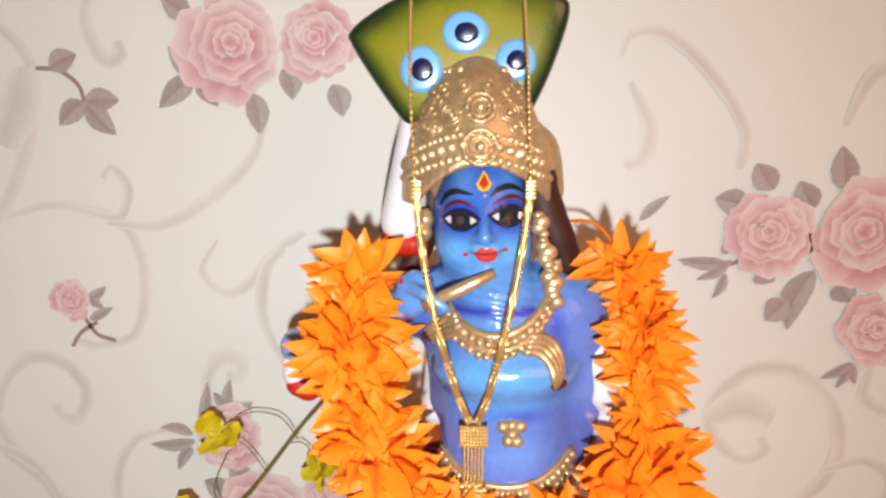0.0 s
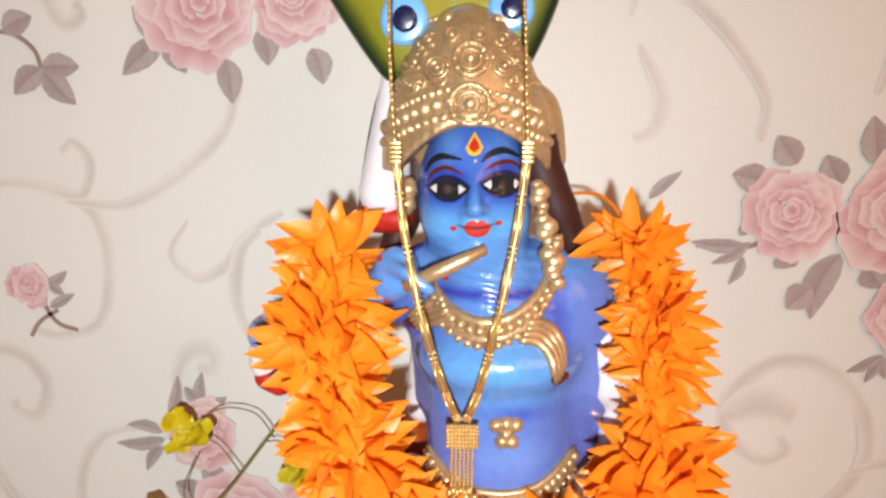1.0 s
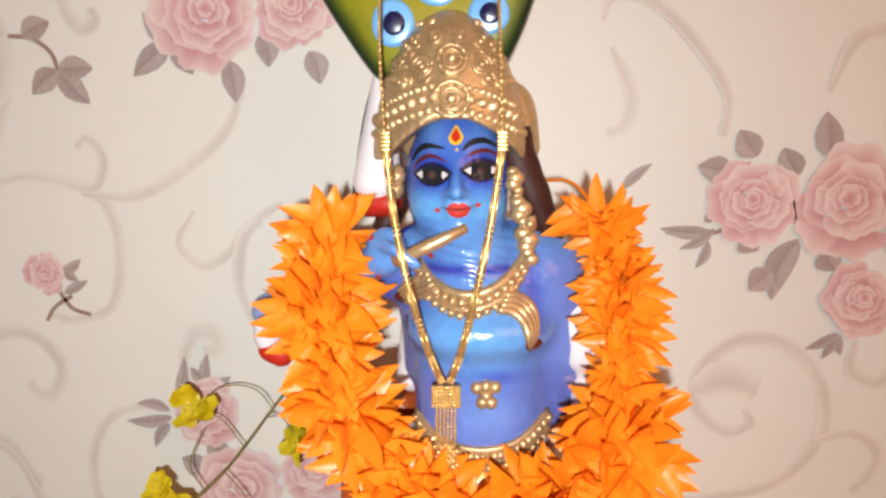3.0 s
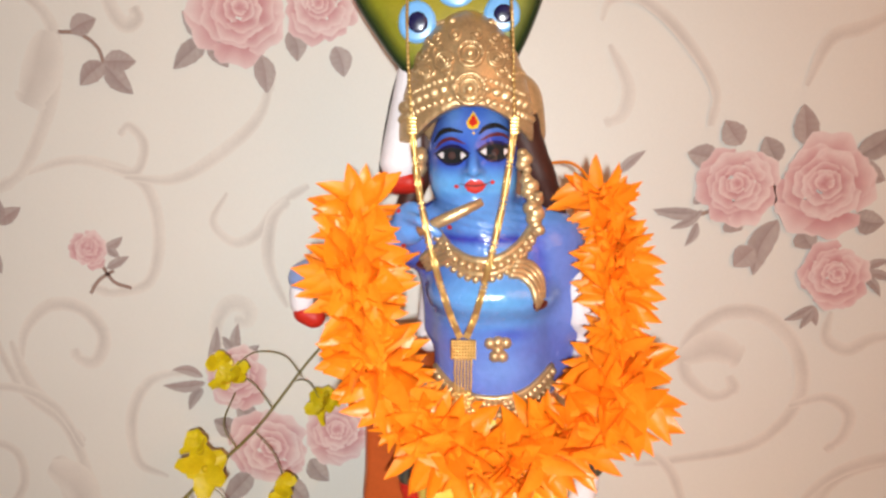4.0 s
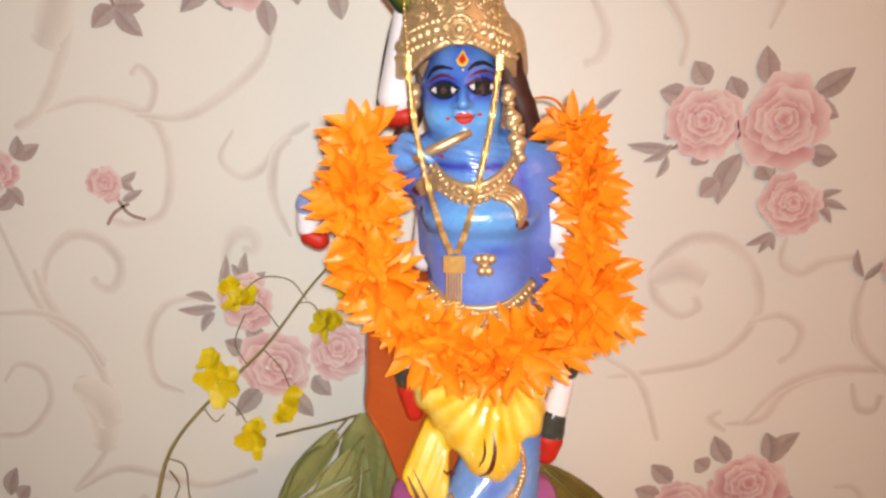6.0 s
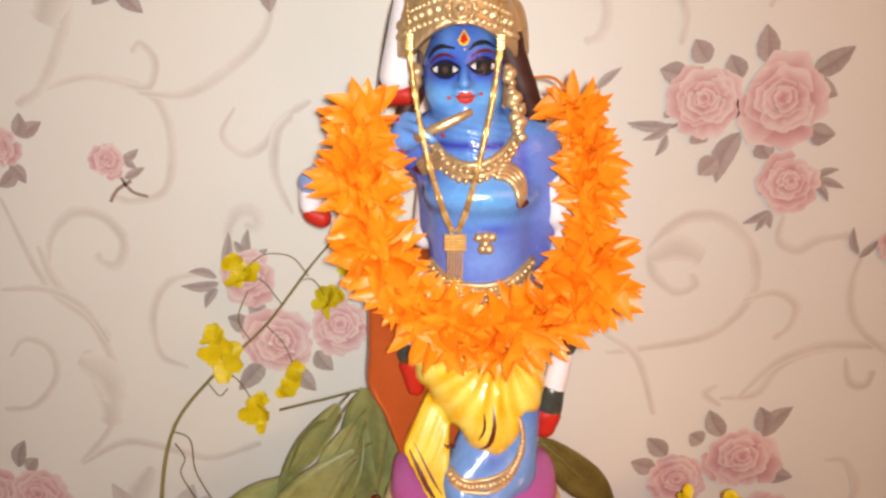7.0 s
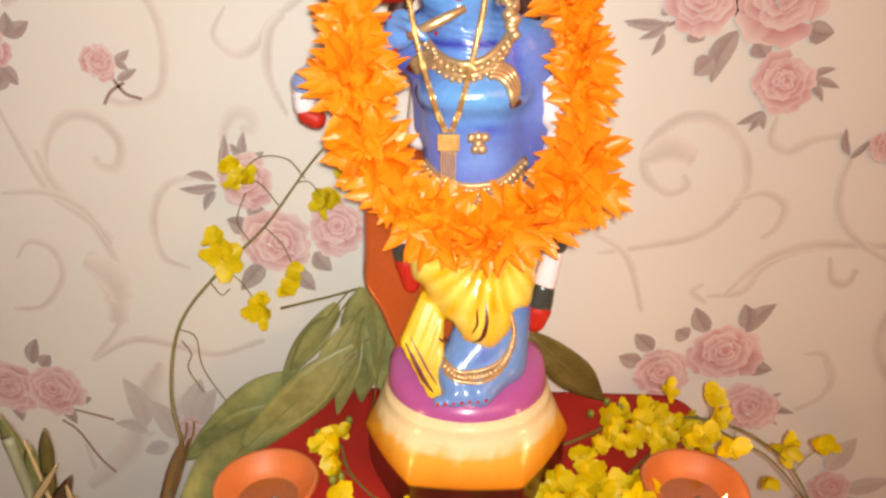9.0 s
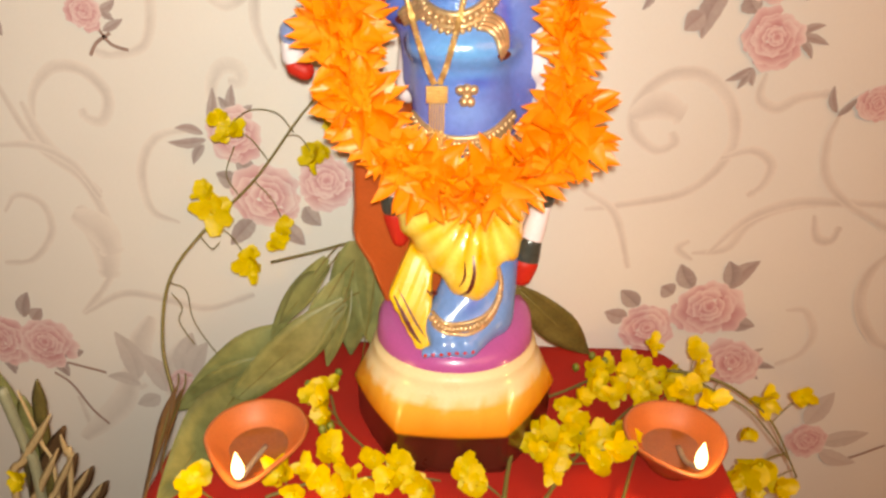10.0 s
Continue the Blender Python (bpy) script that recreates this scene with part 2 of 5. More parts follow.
def table_cloth():
    """Red cloth lying on the table, with rounded back corners, hanging over its sides."""
    bm = bmesh.new()
    x0, x1, y0, y1 = -0.268, 0.264, 0.092, WALL_Y - 0.006
    r = 0.035
    rim = []
    for cx, cy, a0 in ((x1 - r, y1 - r, 0), (x0 + r, y1 - r, 90), (x0 + r, y0 + r, 180), (x1 - r, y0 + r, 270)):
        for k in range(7):
            a = radians(a0 + 15 * k)
            rim.append((cx + r * math.cos(a), cy + r * math.sin(a), math.cos(a), math.sin(a)))
    dense = []
    for a, b in zip(rim, rim[1:] + rim[:1]):
        m = max(1, int(math.hypot(a[0] - b[0], a[1] - b[1]) / 0.015))
        dense += [tuple(a[j] + (b[j] - a[j]) * k / m for j in range(4)) for k in range(m)]
    rings = []
    cx, cy = (x0 + x1) / 2, (y0 + y1) / 2
    levels = [(0.0, 0.0), (0.35, 0.0), (0.7, 0.0), (0.95, 0.0), (1.0, -0.001), (1.0, -0.006), (1.0, -0.05), (1.0, -0.12), (1.0, -0.2)]
    for f, dz in levels[1:]:
        ring = []
        for k, (x, y, nx, ny) in enumerate(dense):
            w = 0.006 * max(0, -dz - 0.01) / 0.2 * math.sin(k * 0.8) + (0.004 if dz < -0.003 else 0)
            px, py = cx + (x - cx) * f + nx * w, min(cy + (y - cy) * f + ny * w, WALL_Y - 0.002)
            wob = 0.0008 * noise.noise(Vector((px * 14, py * 14, 2))) if dz > -0.003 else 0
            ring.append(bm.verts.new((px, py, TABLE_Z + dz + wob)))
        rings.append(ring)
    c = bm.verts.new((cx, cy, TABLE_Z))
    n = len(dense)
    for k in range(n):
        bm.faces.new((c, rings[0][k], rings[0][(k + 1) % n]))
    for a, b in zip(rings, rings[1:]):
        for k in range(n):
            bm.faces.new((a[k], b[k], b[(k + 1) % n], a[(k + 1) % n]))
    return tagged(mesh_object("table_cloth", bm, M_RED), "bright red cloth spread over the small table", "tablecloth")


table()
table_cloth()

# ---- the statue ----
S0 = (0.008, 0.45, TABLE_Z)      # foot of the pedestal
STATUE_MATS = [M_BLUE, M_GOLD, M_YELLOW, M_WHITE, M_SRED, M_BLACK, M_NAVY, M_SKY, M_GREEN, M_HAIR, M_MAROON, M_PURPLE, M_BASE, M_TRUNK, M_CHAR]
BLUE, GOLD, YELLOW, WHITE, SRED, BLACK, NAVY, SKY, GREEN, HAIR, MAROON, PURPLE, BASE, TRUNK, CHAR = range(15)


def blend(a, b, t):
    t = np.clip(t, 0, 1)[:, None]
    return np.array(a) * (1 - t) + np.array(b) * t


def body_sdf(P):
    face = s_ball(P, (-0.015, -0.006, 0.472), (0.0315, 0.036, 0.043))
    cheeks = join([s_ball(P, (-0.028, -0.021, 0.457), 0.0130), s_ball(P, (0.000, -0.021, 0.458), 0.0130)], 0.006)
    chin = s_ball(P, (-0.013, -0.031, 0.443), (0.012, 0.0095, 0.009))
    nose = join([s_limb(P, (-0.0145, -0.040, 0.481), (-0.0138, -0.0465, 0.4655), 0.0022, 0.0042), s_ball(P, (-0.0185, -0.0425, 0.4648), 0.0026), s_ball(P, (-0.0095, -0.0425, 0.4650), 0.0026)], 0.003)
    lips = join([s_limb(P, (-0.0180, -0.0400, 0.4578), (-0.0070, -0.0400, 0.4580), 0.0024, 0.0024), s_limb(P, (-0.0165, -0.0390, 0.4538), (-0.0085, -0.0390, 0.4540), 0.0028, 0.0028)], 0.001)
    head = join([join([face, cheeks, chin], 0.010), nose, lips], 0.0035)
    sockets = np.minimum(s_ball(P, (-0.0292, -0.0415, 0.4755), (0.0085, 0.004, 0.005)), s_ball(P, (0.0010, -0.0405, 0.4765), (0.0085, 0.004, 0.005)))
    head = np.maximum(head, -sockets)
    neck = s_limb(P, (-0.012, -0.010, 0.446), (-0.005, -0.008, 0.412), 0.0255, 0.030) + 0.0008 * np.sin(P[:, 2] * 1100 + P[:, 0] * 220)
    chest = s_ball(P, (-0.001, 0.002, 0.398), (0.047, 0.036, 0.034))
    bust = s_ball(P, (-0.001, -0.019, 0.380), (0.0445, 0.0315, 0.0205))
    Q = P * np.array((1.0, 1.12, 1.0))
    belly = s_limb(Q, (-0.001, -0.003, 0.375), (0.001, -0.006, 0.320), 0.0425, 0.0430)
    sh_r = s_limb(P, (0.024, 0.004, 0.424), (0.040, 0.002, 0.409), 0.021, 0.0225)
    arm_r = s_limb(P, (0.040, 0.002, 0.412), (0.056, 0.0, 0.365), 0.0225, 0.016)
    fore_r = s_limb(P, (0.054, 0.0, 0.365), (0.064, 0.002, 0.345), 0.015, 0.012)
    sh_l = s_limb(P, (-0.040, 0.002, 0.424), (-0.052, 0.0, 0.415), 0.018, 0.017)
    arm_l = s_limb(P, (-0.052, 0.0, 0.415), (-0.139, 0.004, 0.384), 0.016, 0.0085)
    fore_l = s_limb(P, (-0.139, 0.004, 0.384), (-0.058, -0.034, 0.426), 0.0092, 0.0105)
    hand_l = join([s_ball(P, (-0.055, -0.036, 0.431), (0.012, 0.010, 0.014))] +
                  [s_limb(P, (-0.062 + 0.0045 * k, -0.040, 0.4365 - 0.001 * k), (-0.048 + 0.0040 * k, -0.0530, 0.4345 - 0.0030 * k), 0.0036, 0.0030) for k in range(4)], 0.003)
    flank_l = s_limb(P, (-0.038, 0.004, 0.412), (-0.040, 0.006, 0.350), 0.013, 0.010)
    flank_r = s_limb(P, (0.040, 0.004, 0.400), (0.040, 0.004, 0.322), 0.016, 0.018)
    upper = join([neck, chest, sh_r, sh_l, arm_r, arm_l, fore_r, fore_l, belly, flank_l, flank_r], 0.014)
    upper = join([upper, bust], 0.0075)
    upper = join([upper, hand_l], 0.004)
    leg = join([s_limb(P * np.array((1, 1.25, 1)), (0.006, -0.026, 0.168), (-0.004, -0.042, 0.128), 0.022, 0.028),
                s_limb(P, (0.032, -0.008, 0.200), (0.030, -0.020, 0.136), 0.023, 0.022),
                s_limb(P, (0.010, -0.030, 0.155), (-0.012, -0.042, 0.138), 0.017, 0.015),
                s_limb(P, (-0.012, -0.040, 0.136), (-0.012, -0.058, 0.125), 0.017, 0.012),
                s_limb(P, (0.024, -0.030, 0.138), (0.008, -0.056, 0.126), 0.020, 0.014)], 0.008)
    toes = join([s_ball(P, (-0.0275 + 0.0070 * k, -0.0650 + 0.0010 * k, 0.1215 + 0.0006 * k), (0.0040, 0.0075, 0.0042)) for k in range(7)], 0.002)
    low = join([leg, toes], 0.004)
    return np.minimum(join([head, upper], 0.008), low)


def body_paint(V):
    """Airbrushed blues, highlights and shading put in: deep round eyes, creases and back, pale on cheeks, bust and
    belly.
    """
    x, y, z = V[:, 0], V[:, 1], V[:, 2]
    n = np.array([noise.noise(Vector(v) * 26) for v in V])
    # paler front and deeper back: the fall-off is put into the blue
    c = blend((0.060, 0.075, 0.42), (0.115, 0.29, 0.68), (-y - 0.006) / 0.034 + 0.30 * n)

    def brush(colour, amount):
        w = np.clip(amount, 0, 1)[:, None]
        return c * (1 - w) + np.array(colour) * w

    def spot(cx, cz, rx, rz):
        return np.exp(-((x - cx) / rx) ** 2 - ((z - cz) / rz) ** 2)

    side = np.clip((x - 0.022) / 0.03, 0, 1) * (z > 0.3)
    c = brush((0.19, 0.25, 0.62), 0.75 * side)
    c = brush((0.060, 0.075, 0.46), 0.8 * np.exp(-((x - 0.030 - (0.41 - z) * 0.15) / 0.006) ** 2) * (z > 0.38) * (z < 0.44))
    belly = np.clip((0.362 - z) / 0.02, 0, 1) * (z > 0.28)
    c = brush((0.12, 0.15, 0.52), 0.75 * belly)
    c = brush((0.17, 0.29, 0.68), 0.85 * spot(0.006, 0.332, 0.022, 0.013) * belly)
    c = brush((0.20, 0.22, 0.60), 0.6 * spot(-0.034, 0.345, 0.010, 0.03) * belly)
    # bust highlight and the shade below it, both in the colour
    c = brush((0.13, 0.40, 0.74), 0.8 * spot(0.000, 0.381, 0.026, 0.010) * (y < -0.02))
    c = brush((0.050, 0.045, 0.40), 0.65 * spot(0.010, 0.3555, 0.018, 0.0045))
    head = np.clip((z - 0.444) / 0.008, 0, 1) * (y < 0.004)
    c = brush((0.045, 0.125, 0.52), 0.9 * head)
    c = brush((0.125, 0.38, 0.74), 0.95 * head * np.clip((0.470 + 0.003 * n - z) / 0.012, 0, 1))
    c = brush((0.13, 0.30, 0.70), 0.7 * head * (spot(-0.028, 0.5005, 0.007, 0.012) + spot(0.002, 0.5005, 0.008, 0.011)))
    # nose ridge highlight, brushed in as paler blue
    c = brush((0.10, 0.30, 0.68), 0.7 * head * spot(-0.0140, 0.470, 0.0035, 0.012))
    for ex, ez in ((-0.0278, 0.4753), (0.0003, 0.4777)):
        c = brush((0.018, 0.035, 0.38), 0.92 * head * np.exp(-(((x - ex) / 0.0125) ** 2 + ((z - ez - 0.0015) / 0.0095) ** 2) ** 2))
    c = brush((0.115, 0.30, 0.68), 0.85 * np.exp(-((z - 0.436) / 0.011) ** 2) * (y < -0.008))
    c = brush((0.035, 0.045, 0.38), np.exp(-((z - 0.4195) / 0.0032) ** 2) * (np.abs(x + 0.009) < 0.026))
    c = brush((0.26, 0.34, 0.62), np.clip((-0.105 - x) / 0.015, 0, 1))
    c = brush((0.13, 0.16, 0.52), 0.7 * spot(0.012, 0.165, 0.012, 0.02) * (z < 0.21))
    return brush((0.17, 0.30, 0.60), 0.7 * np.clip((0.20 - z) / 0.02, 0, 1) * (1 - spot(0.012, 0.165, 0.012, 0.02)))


def dhoti_sdf(P):
    hips = s_ball(P, (0.0, 0.0, 0.262), (0.054, 0.044, 0.052))
    th_l = s_limb(P, (-0.024, -0.010, 0.236), (0.012, -0.026, 0.180), 0.033, 0.0235)
    th_r = s_limb(P, (0.030, -0.006, 0.242), (0.034, -0.014, 0.208), 0.029, 0.022)
    x, z = P[:, 0], P[:, 2]
    drape = np.abs(P[:, 1] + 0.010 + (0.205 - z) * 0.45) - 0.010
    for edge in ((0.1184 - 1.6 * (x + 0.036) - z) / 1.89, (-0.0633 + (z - 0.1623) / 2.19 - x) * 0.9, x + 0.0235, z - 0.206):
        drape = join([-drape, -edge], 0.004) * -1
    d = join([hips, th_l, th_r], 0.010)
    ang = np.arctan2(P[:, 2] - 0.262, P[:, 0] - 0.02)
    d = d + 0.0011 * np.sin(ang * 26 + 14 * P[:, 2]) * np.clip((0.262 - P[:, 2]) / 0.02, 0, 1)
    drape = drape + 0.0003 * np.sin((x - (z - 0.16) * 0.4) * 620)
    return join([d, drape], 0.004)


def dhoti_paint(V):
    n = np.array([noise.noise(Vector(v) * 45) for v in V])
    ang = np.arctan2(V[:, 2] - 0.262, V[:, 0] - 0.02)
    # fold highlights and ochre shading put into the yellow, following the pleat sine
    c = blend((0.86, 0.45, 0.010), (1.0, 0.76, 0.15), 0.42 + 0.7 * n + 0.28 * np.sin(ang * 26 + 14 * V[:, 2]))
    w = (np.clip((-0.020 - V[:, 0]) / 0.006, 0, 1) * np.clip((0.200 - V[:, 2]) / 0.02, 0, 1))[:, None]
    return c * (1 - w) + blend((0.78, 0.42, 0.010), (0.90, 0.58, 0.03), 0.5 + n) * w


def crown_r(z):
    """Half width of the headdress at a height."""
    t = np.clip((z - 0.490) / 0.082, 0, 1)
    return 0.0475 * np.sqrt(np.clip(1 - t ** 1.75, 0, 1)) * (1 - 0.05 * t)


def crown_sdf(P):
    c = np.array((-0.0195, -0.002))
    q = P[:, :2] - c
    rad = np.sqrt(q[:, 0] ** 2 + (q[:, 1] * 1.08) ** 2)
    d = (rad - crown_r(P[:, 2])) * 0.75
    hem = 0.5070 - np.minimum((P[:, 0] + 0.0155) ** 2 * 15.0, 0.024) * (P[:, 1] < 0.01)
    return np.maximum(np.maximum(d, hem - P[:, 2]), P[:, 2] - 0.575)


def on_crown(x, z, out=0.0):
    r = float(crown_r(np.array(z)))
    dx = x + 0.0195
    y = -math.sqrt(max(r * r - dx * dx, 0.0)) / 1.08 - 0.002
    return (x, y - out, z)


def crown_relief():
    """Beads and medallions pressed into the headdress."""
    rnd = random.Random(6)
    bm = bmesh.new()
    for row, (z, sag, n, r) in enumerate(((0.5125, 0.014, 27, 0.0022), (0.5195, 0.013, 19, 0.0032), (0.5258, 0.012, 29, 0.0017), (0.5625, 0.0, 7, 0.0024))):
        w = float(crown_r(np.array(z))) * 0.97
        for k in range(n):
            a = radians(-86 + 172 * k / (n - 1))
            x = -0.0195 + w * math.sin(a)
            if abs(x + 0.0165) < 0.0085 and row:
                continue
            zz = z - sag * abs(math.sin(a)) ** 1.5
            p = on_crown(x, zz)
            ball(bm, p, r * rnd.uniform(0.8, 1.2), 0, 10, 6, (rnd.uniform(1.1, 1.5), 0.62, rnd.uniform(1.0, 1.3)))
    for cx, cz, rr in ((-0.0165, 0.5175, 0.0054), (-0.0165, 0.5400, 0.0046), (-0.0335, 0.5360, 0.0031), (0.0005, 0.5370, 0.0029), (-0.0475, 0.528, 0.0026), (0.013, 0.528, 0.0024)):
        p = on_crown(cx, cz, 0.0008)
        ball(bm, p, rr * 0.62, 0, 10, 8, (1, 0.7, 1))
        for ring, tr in ((rr * 1.1, 0.0013), (rr * 1.8, 0.0016)):
            pts = [on_crown(cx + ring * math.cos(a), cz + ring * math.sin(a), 0.0004) for a in (2 * math.pi * k / 24 for k in range(25))]
            tube(bm, pts, tr, 6)
        for k in range(10):
            a = 2 * math.pi * k / 10
            if rr > 0.004:
                ball(bm, on_crown(cx + rr * 1.75 * math.cos(a), cz + rr * 1.75 * math.sin(a), 0.0006), 0.0021, 0, 8, 6, (1, 0.7, 1))
    for z, n, rr in ((0.5325, 9, 0.0034), (0.5440, 8, 0.0036), (0.5545, 6, 0.0032)):
        w = float(crown_r(np.array(z))) * 0.95
        for k in range(n):
            a = radians(-80 + 160 * k / (n - 1))
            x, zz = -0.0195 + w * math.sin(a), z - 0.005 * abs(math.sin(a))
            if abs(x + 0.0165) < 0.010 and 0.530 < zz < 0.551:
                continue
            ball(bm, on_crown(x, zz), rr * 0.55, 0, 8, 6, (1, 0.6, 1))
            turn = 4.7 if k % 2 else 6.28
            tube(bm, [on_crown(x + rr * math.cos(b + k), zz + rr * 1.15 * math.sin(b + k)) for b in (turn * j / 14 for j in range(15))], 0.0012, 6)
    return bm


FEATHER = [(-0.052, 0.522), (-0.066, 0.533), (-0.083, 0.556), (-0.0985, 0.581), (-0.0985, 0.588), (-0.088, 0.597), (-0.066, 0.609), (-0.035, 0.6165), (-0.005, 0.6165),
           (0.020, 0.612), (0.0335, 0.606), (0.0365, 0.598), (0.032, 0.580), (0.023, 0.556), (0.012, 0.535), (0.0, 0.522)]


def feather_piece():
    """The painted fan behind the headdress: a bulging slab with a dark rim."""
    out = curve_points([(x, 0.0, z) for x, z in FEATHER + FEATHER[:1]], 97)[:-1]
    cx, cz = -0.030, 0.563
    verts, faces, cols = [], [], []
    levels = [(0.0, -0.0065), (0.35, -0.0064), (0.6, -0.0060), (0.75, -0.0055), (0.86, -0.0048), (0.94, -0.0036), (0.985, -0.0016), (1.0, 0.002), (0.99, 0.008), (0.9, 0.010), (0.0, 0.010)]
    n = len(out)
    for f, y in levels:
        for p in out:
            x, z = cx + (p[0] - cx) * f, cz + (p[2] - cz) * f
            verts.append((x, y, z))
            j = f + 0.07 * noise.noise(Vector((x * 60, 0.3, z * 60)))
            t = min(max((j - 0.70) / 0.22, 0), 1)
            mid = min(max((j - 0.45) / 0.35, 0), 1)
            a = np.array((0.33, 0.27, 0.008)) * (1 - mid) + np.array((0.22, 0.23, 0.010)) * mid
            cols.append(a * (1 - t) + np.array((0.012, 0.03, 0.012)) * t)
    for L in range(len(levels) - 1):
        for k in range(n):
            faces.append((L * n + k, L * n + (k + 1) % n, (L + 1) * n + (k + 1) % n, (L + 1) * n + k))
    return np.array(verts), faces, np.array(cols)


def pedestal_piece():
    """Turned base: dark foot, eight-cornered orange rim, cream ring, magenta mound."""
    prof = [(0.0, 0.0), (0.0915, 0.0), (0.0945, 0.003), (0.0950, 0.012), (0.0950, 0.036), (0.0965, 0.044), (0.098, 0.0475), (0.098, 0.0495), (0.0955, 0.0565), (0.0930, 0.0635), (0.0905, 0.069), (0.0885, 0.0735), (0.0865, 0.078),
            (0.0825, 0.087), (0.0795, 0.0925), (0.0800, 0.0965), (0.0785, 0.1005), (0.0755, 0.1035), (0.0755, 0.1065), (0.0735, 0.113), (0.069, 0.119), (0.060, 0.1225), (0.040, 0.1245), (0.0, 0.126)]
    n = 96
    verts, faces, cols, mats = [], [], [], []
    for r, z in prof:
        for k in range(n):
            a = 2 * math.pi * k / n
            w = a % (math.pi / 3) - math.pi / 6
            octa = 0.90 / math.cos(w)
            e = 0.72 * min(max((0.078 - z) / 0.03, 0), 1)
            rr = r * (1 - e + e * octa)
            x, y = rr * math.cos(a) - 0.003, rr * math.sin(a) * 0.98
            lift = 0.013 * min(max((y + 0.050) / 0.06, 0), 1) * min(max((z - 0.1065) / 0.006, 0), 1)
            verts.append((x, y, z + lift))
            j = z + (0.0035 * noise.noise(Vector((a * 5, 1.0, 0.2))) + 0.0050 * noise.noise(Vector((a * 14, 4.0, 0.5)))) * (z > 0.052)
            if j < 0.0465:
                c = (0.085, 0.016, 0.009)
            elif j < 0.074:
                t = min(max((j - 0.050) / 0.022, 0), 1)
                c = tuple(p * (1 - t) + q * t for p, q in zip((0.80, 0.28, 0.020), (0.88, 0.44, 0.06)))
            else:
                t = min((j - 0.074) / 0.005, 1)
                c = tuple(p * (1 - t) + q * t for p, q in zip((0.88, 0.48, 0.09), (0.88, 0.72, 0.42)))
            cols.append(c)
    for L in range(len(prof) - 1):
        zz = (prof[L][1] + prof[L + 1][1]) / 2
        for k in range(n):
            faces.append((L * n + k, L * n + (k + 1) % n, (L + 1) * n + (k + 1) % n, (L + 1) * n + k))
            mats.append(PURPLE if zz > 0.106 else BASE)
    return np.array(verts), faces, np.array(cols), mats


def statue():
    from mathutils.bvhtree import BVHTree
    pieces = []      # verts, faces, material or materials, colours

    def put(v, f, m, c=None):
        pieces.append((np.asarray(v, float), [tuple(q) for q in (f.tolist() if isinstance(f, np.ndarray) else f)], m, c))

    def put_bm(bm, m):
        bm.verts.index_update()
        put(np.array([v.co[:] for v in bm.verts]), [[v.index for v in f.verts] for f in bm.faces], m)
        bm.free()

    def put_sdf(fn, lo, hi, h, m, paint=None):
        v, q = clay(fn, lo, hi, h)
        put(v, q, m, paint(v) if paint else None)
        return v, q

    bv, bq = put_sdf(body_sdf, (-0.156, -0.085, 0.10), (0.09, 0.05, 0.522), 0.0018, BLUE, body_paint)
    skin = BVHTree.FromPolygons([tuple(p) for p in bv.tolist()], [tuple(q) for q in bq.tolist()])
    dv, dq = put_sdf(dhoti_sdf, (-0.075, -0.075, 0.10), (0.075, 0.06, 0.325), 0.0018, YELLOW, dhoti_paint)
    wrap = BVHTree.FromPolygons([tuple(p) for p in dv.tolist()], [tuple(q) for q in dq.tolist()])
    put_sdf(crown_sdf, (-0.075, -0.06, 0.475), (0.04, 0.055, 0.58), 0.002, GOLD)
    put_bm(crown_relief(), GOLD)
    v, f, c = feather_piece()
    put(v, f, GREEN, c)
    v, f, c, m = pedestal_piece()
    put(v, f, m, c)

    def front(x, z, tree=skin, lift=0.0005):
        hit = tree.ray_cast(Vector((x, -0.3, z)), Vector((0, 1, 0)))[0]
        return (x, (hit.y if hit else -0.03) - lift, z)

    def patch(outline, m, tree=skin, lift=0.0005, rings=4, centre=None):
        """Brush of paint with a star-shaped outline, lying on the clay."""
        cx, cz = centre or (sum(p[0] for p in outline) / len(outline), sum(p[1] for p in outline) / len(outline))
        verts = [front(cx, cz, tree, lift)]
        n = len(outline)
        for r in range(1, rings + 1):
            verts += [front(cx + (x - cx) * r / rings, cz + (z - cz) * r / rings, tree, lift) for x, z in outline]
        faces = [(0, 1 + (k + 1) % n, 1 + k) for k in range(n)]
        for r in range(rings - 1):
            faces += [(1 + r * n + k, 1 + r * n + (k + 1) % n, 1 + (r + 1) * n + (k + 1) % n, 1 + (r + 1) * n + k) for k in range(n)]
        put(verts, faces, m)

    def oval(cx, cz, rx, rz, n=28, wob=0.0):
        return [(cx + rx * math.cos(a) * (1 + wob * math.sin(3 * a + cx * 900)), cz + rz * math.sin(a)) for a in (2 * math.pi * k / n for k in range(n))]

    def stroke(ctrl, width, m, tree=skin, lift=0.0006):
        """A painted line of tapering width."""
        pts = curve_points([(x, 0, z) for x, z in ctrl], 20)
        verts, faces = [], []
        for i, p in enumerate(pts):
            d = pts[min(i + 1, 19)] - pts[max(i - 1, 0)]
            d = d / (np.linalg.norm(d) + 1e-9)
            w = width * (0.25 + 0.75 * math.sin(math.pi * min(max(i / 19, 0.03), 0.97)))
            for s in (-1, 0, 1):
                verts.append(front(p[0] - d[2] * w * s / 2, p[2] + d[0] * w * s / 2, tree, lift))
        for i in range(19):
            for s in range(2):
                faces.append((i * 3 + s, i * 3 + s + 1, i * 3 + s + 4, i * 3 + s + 3))
        put(verts, faces, m)

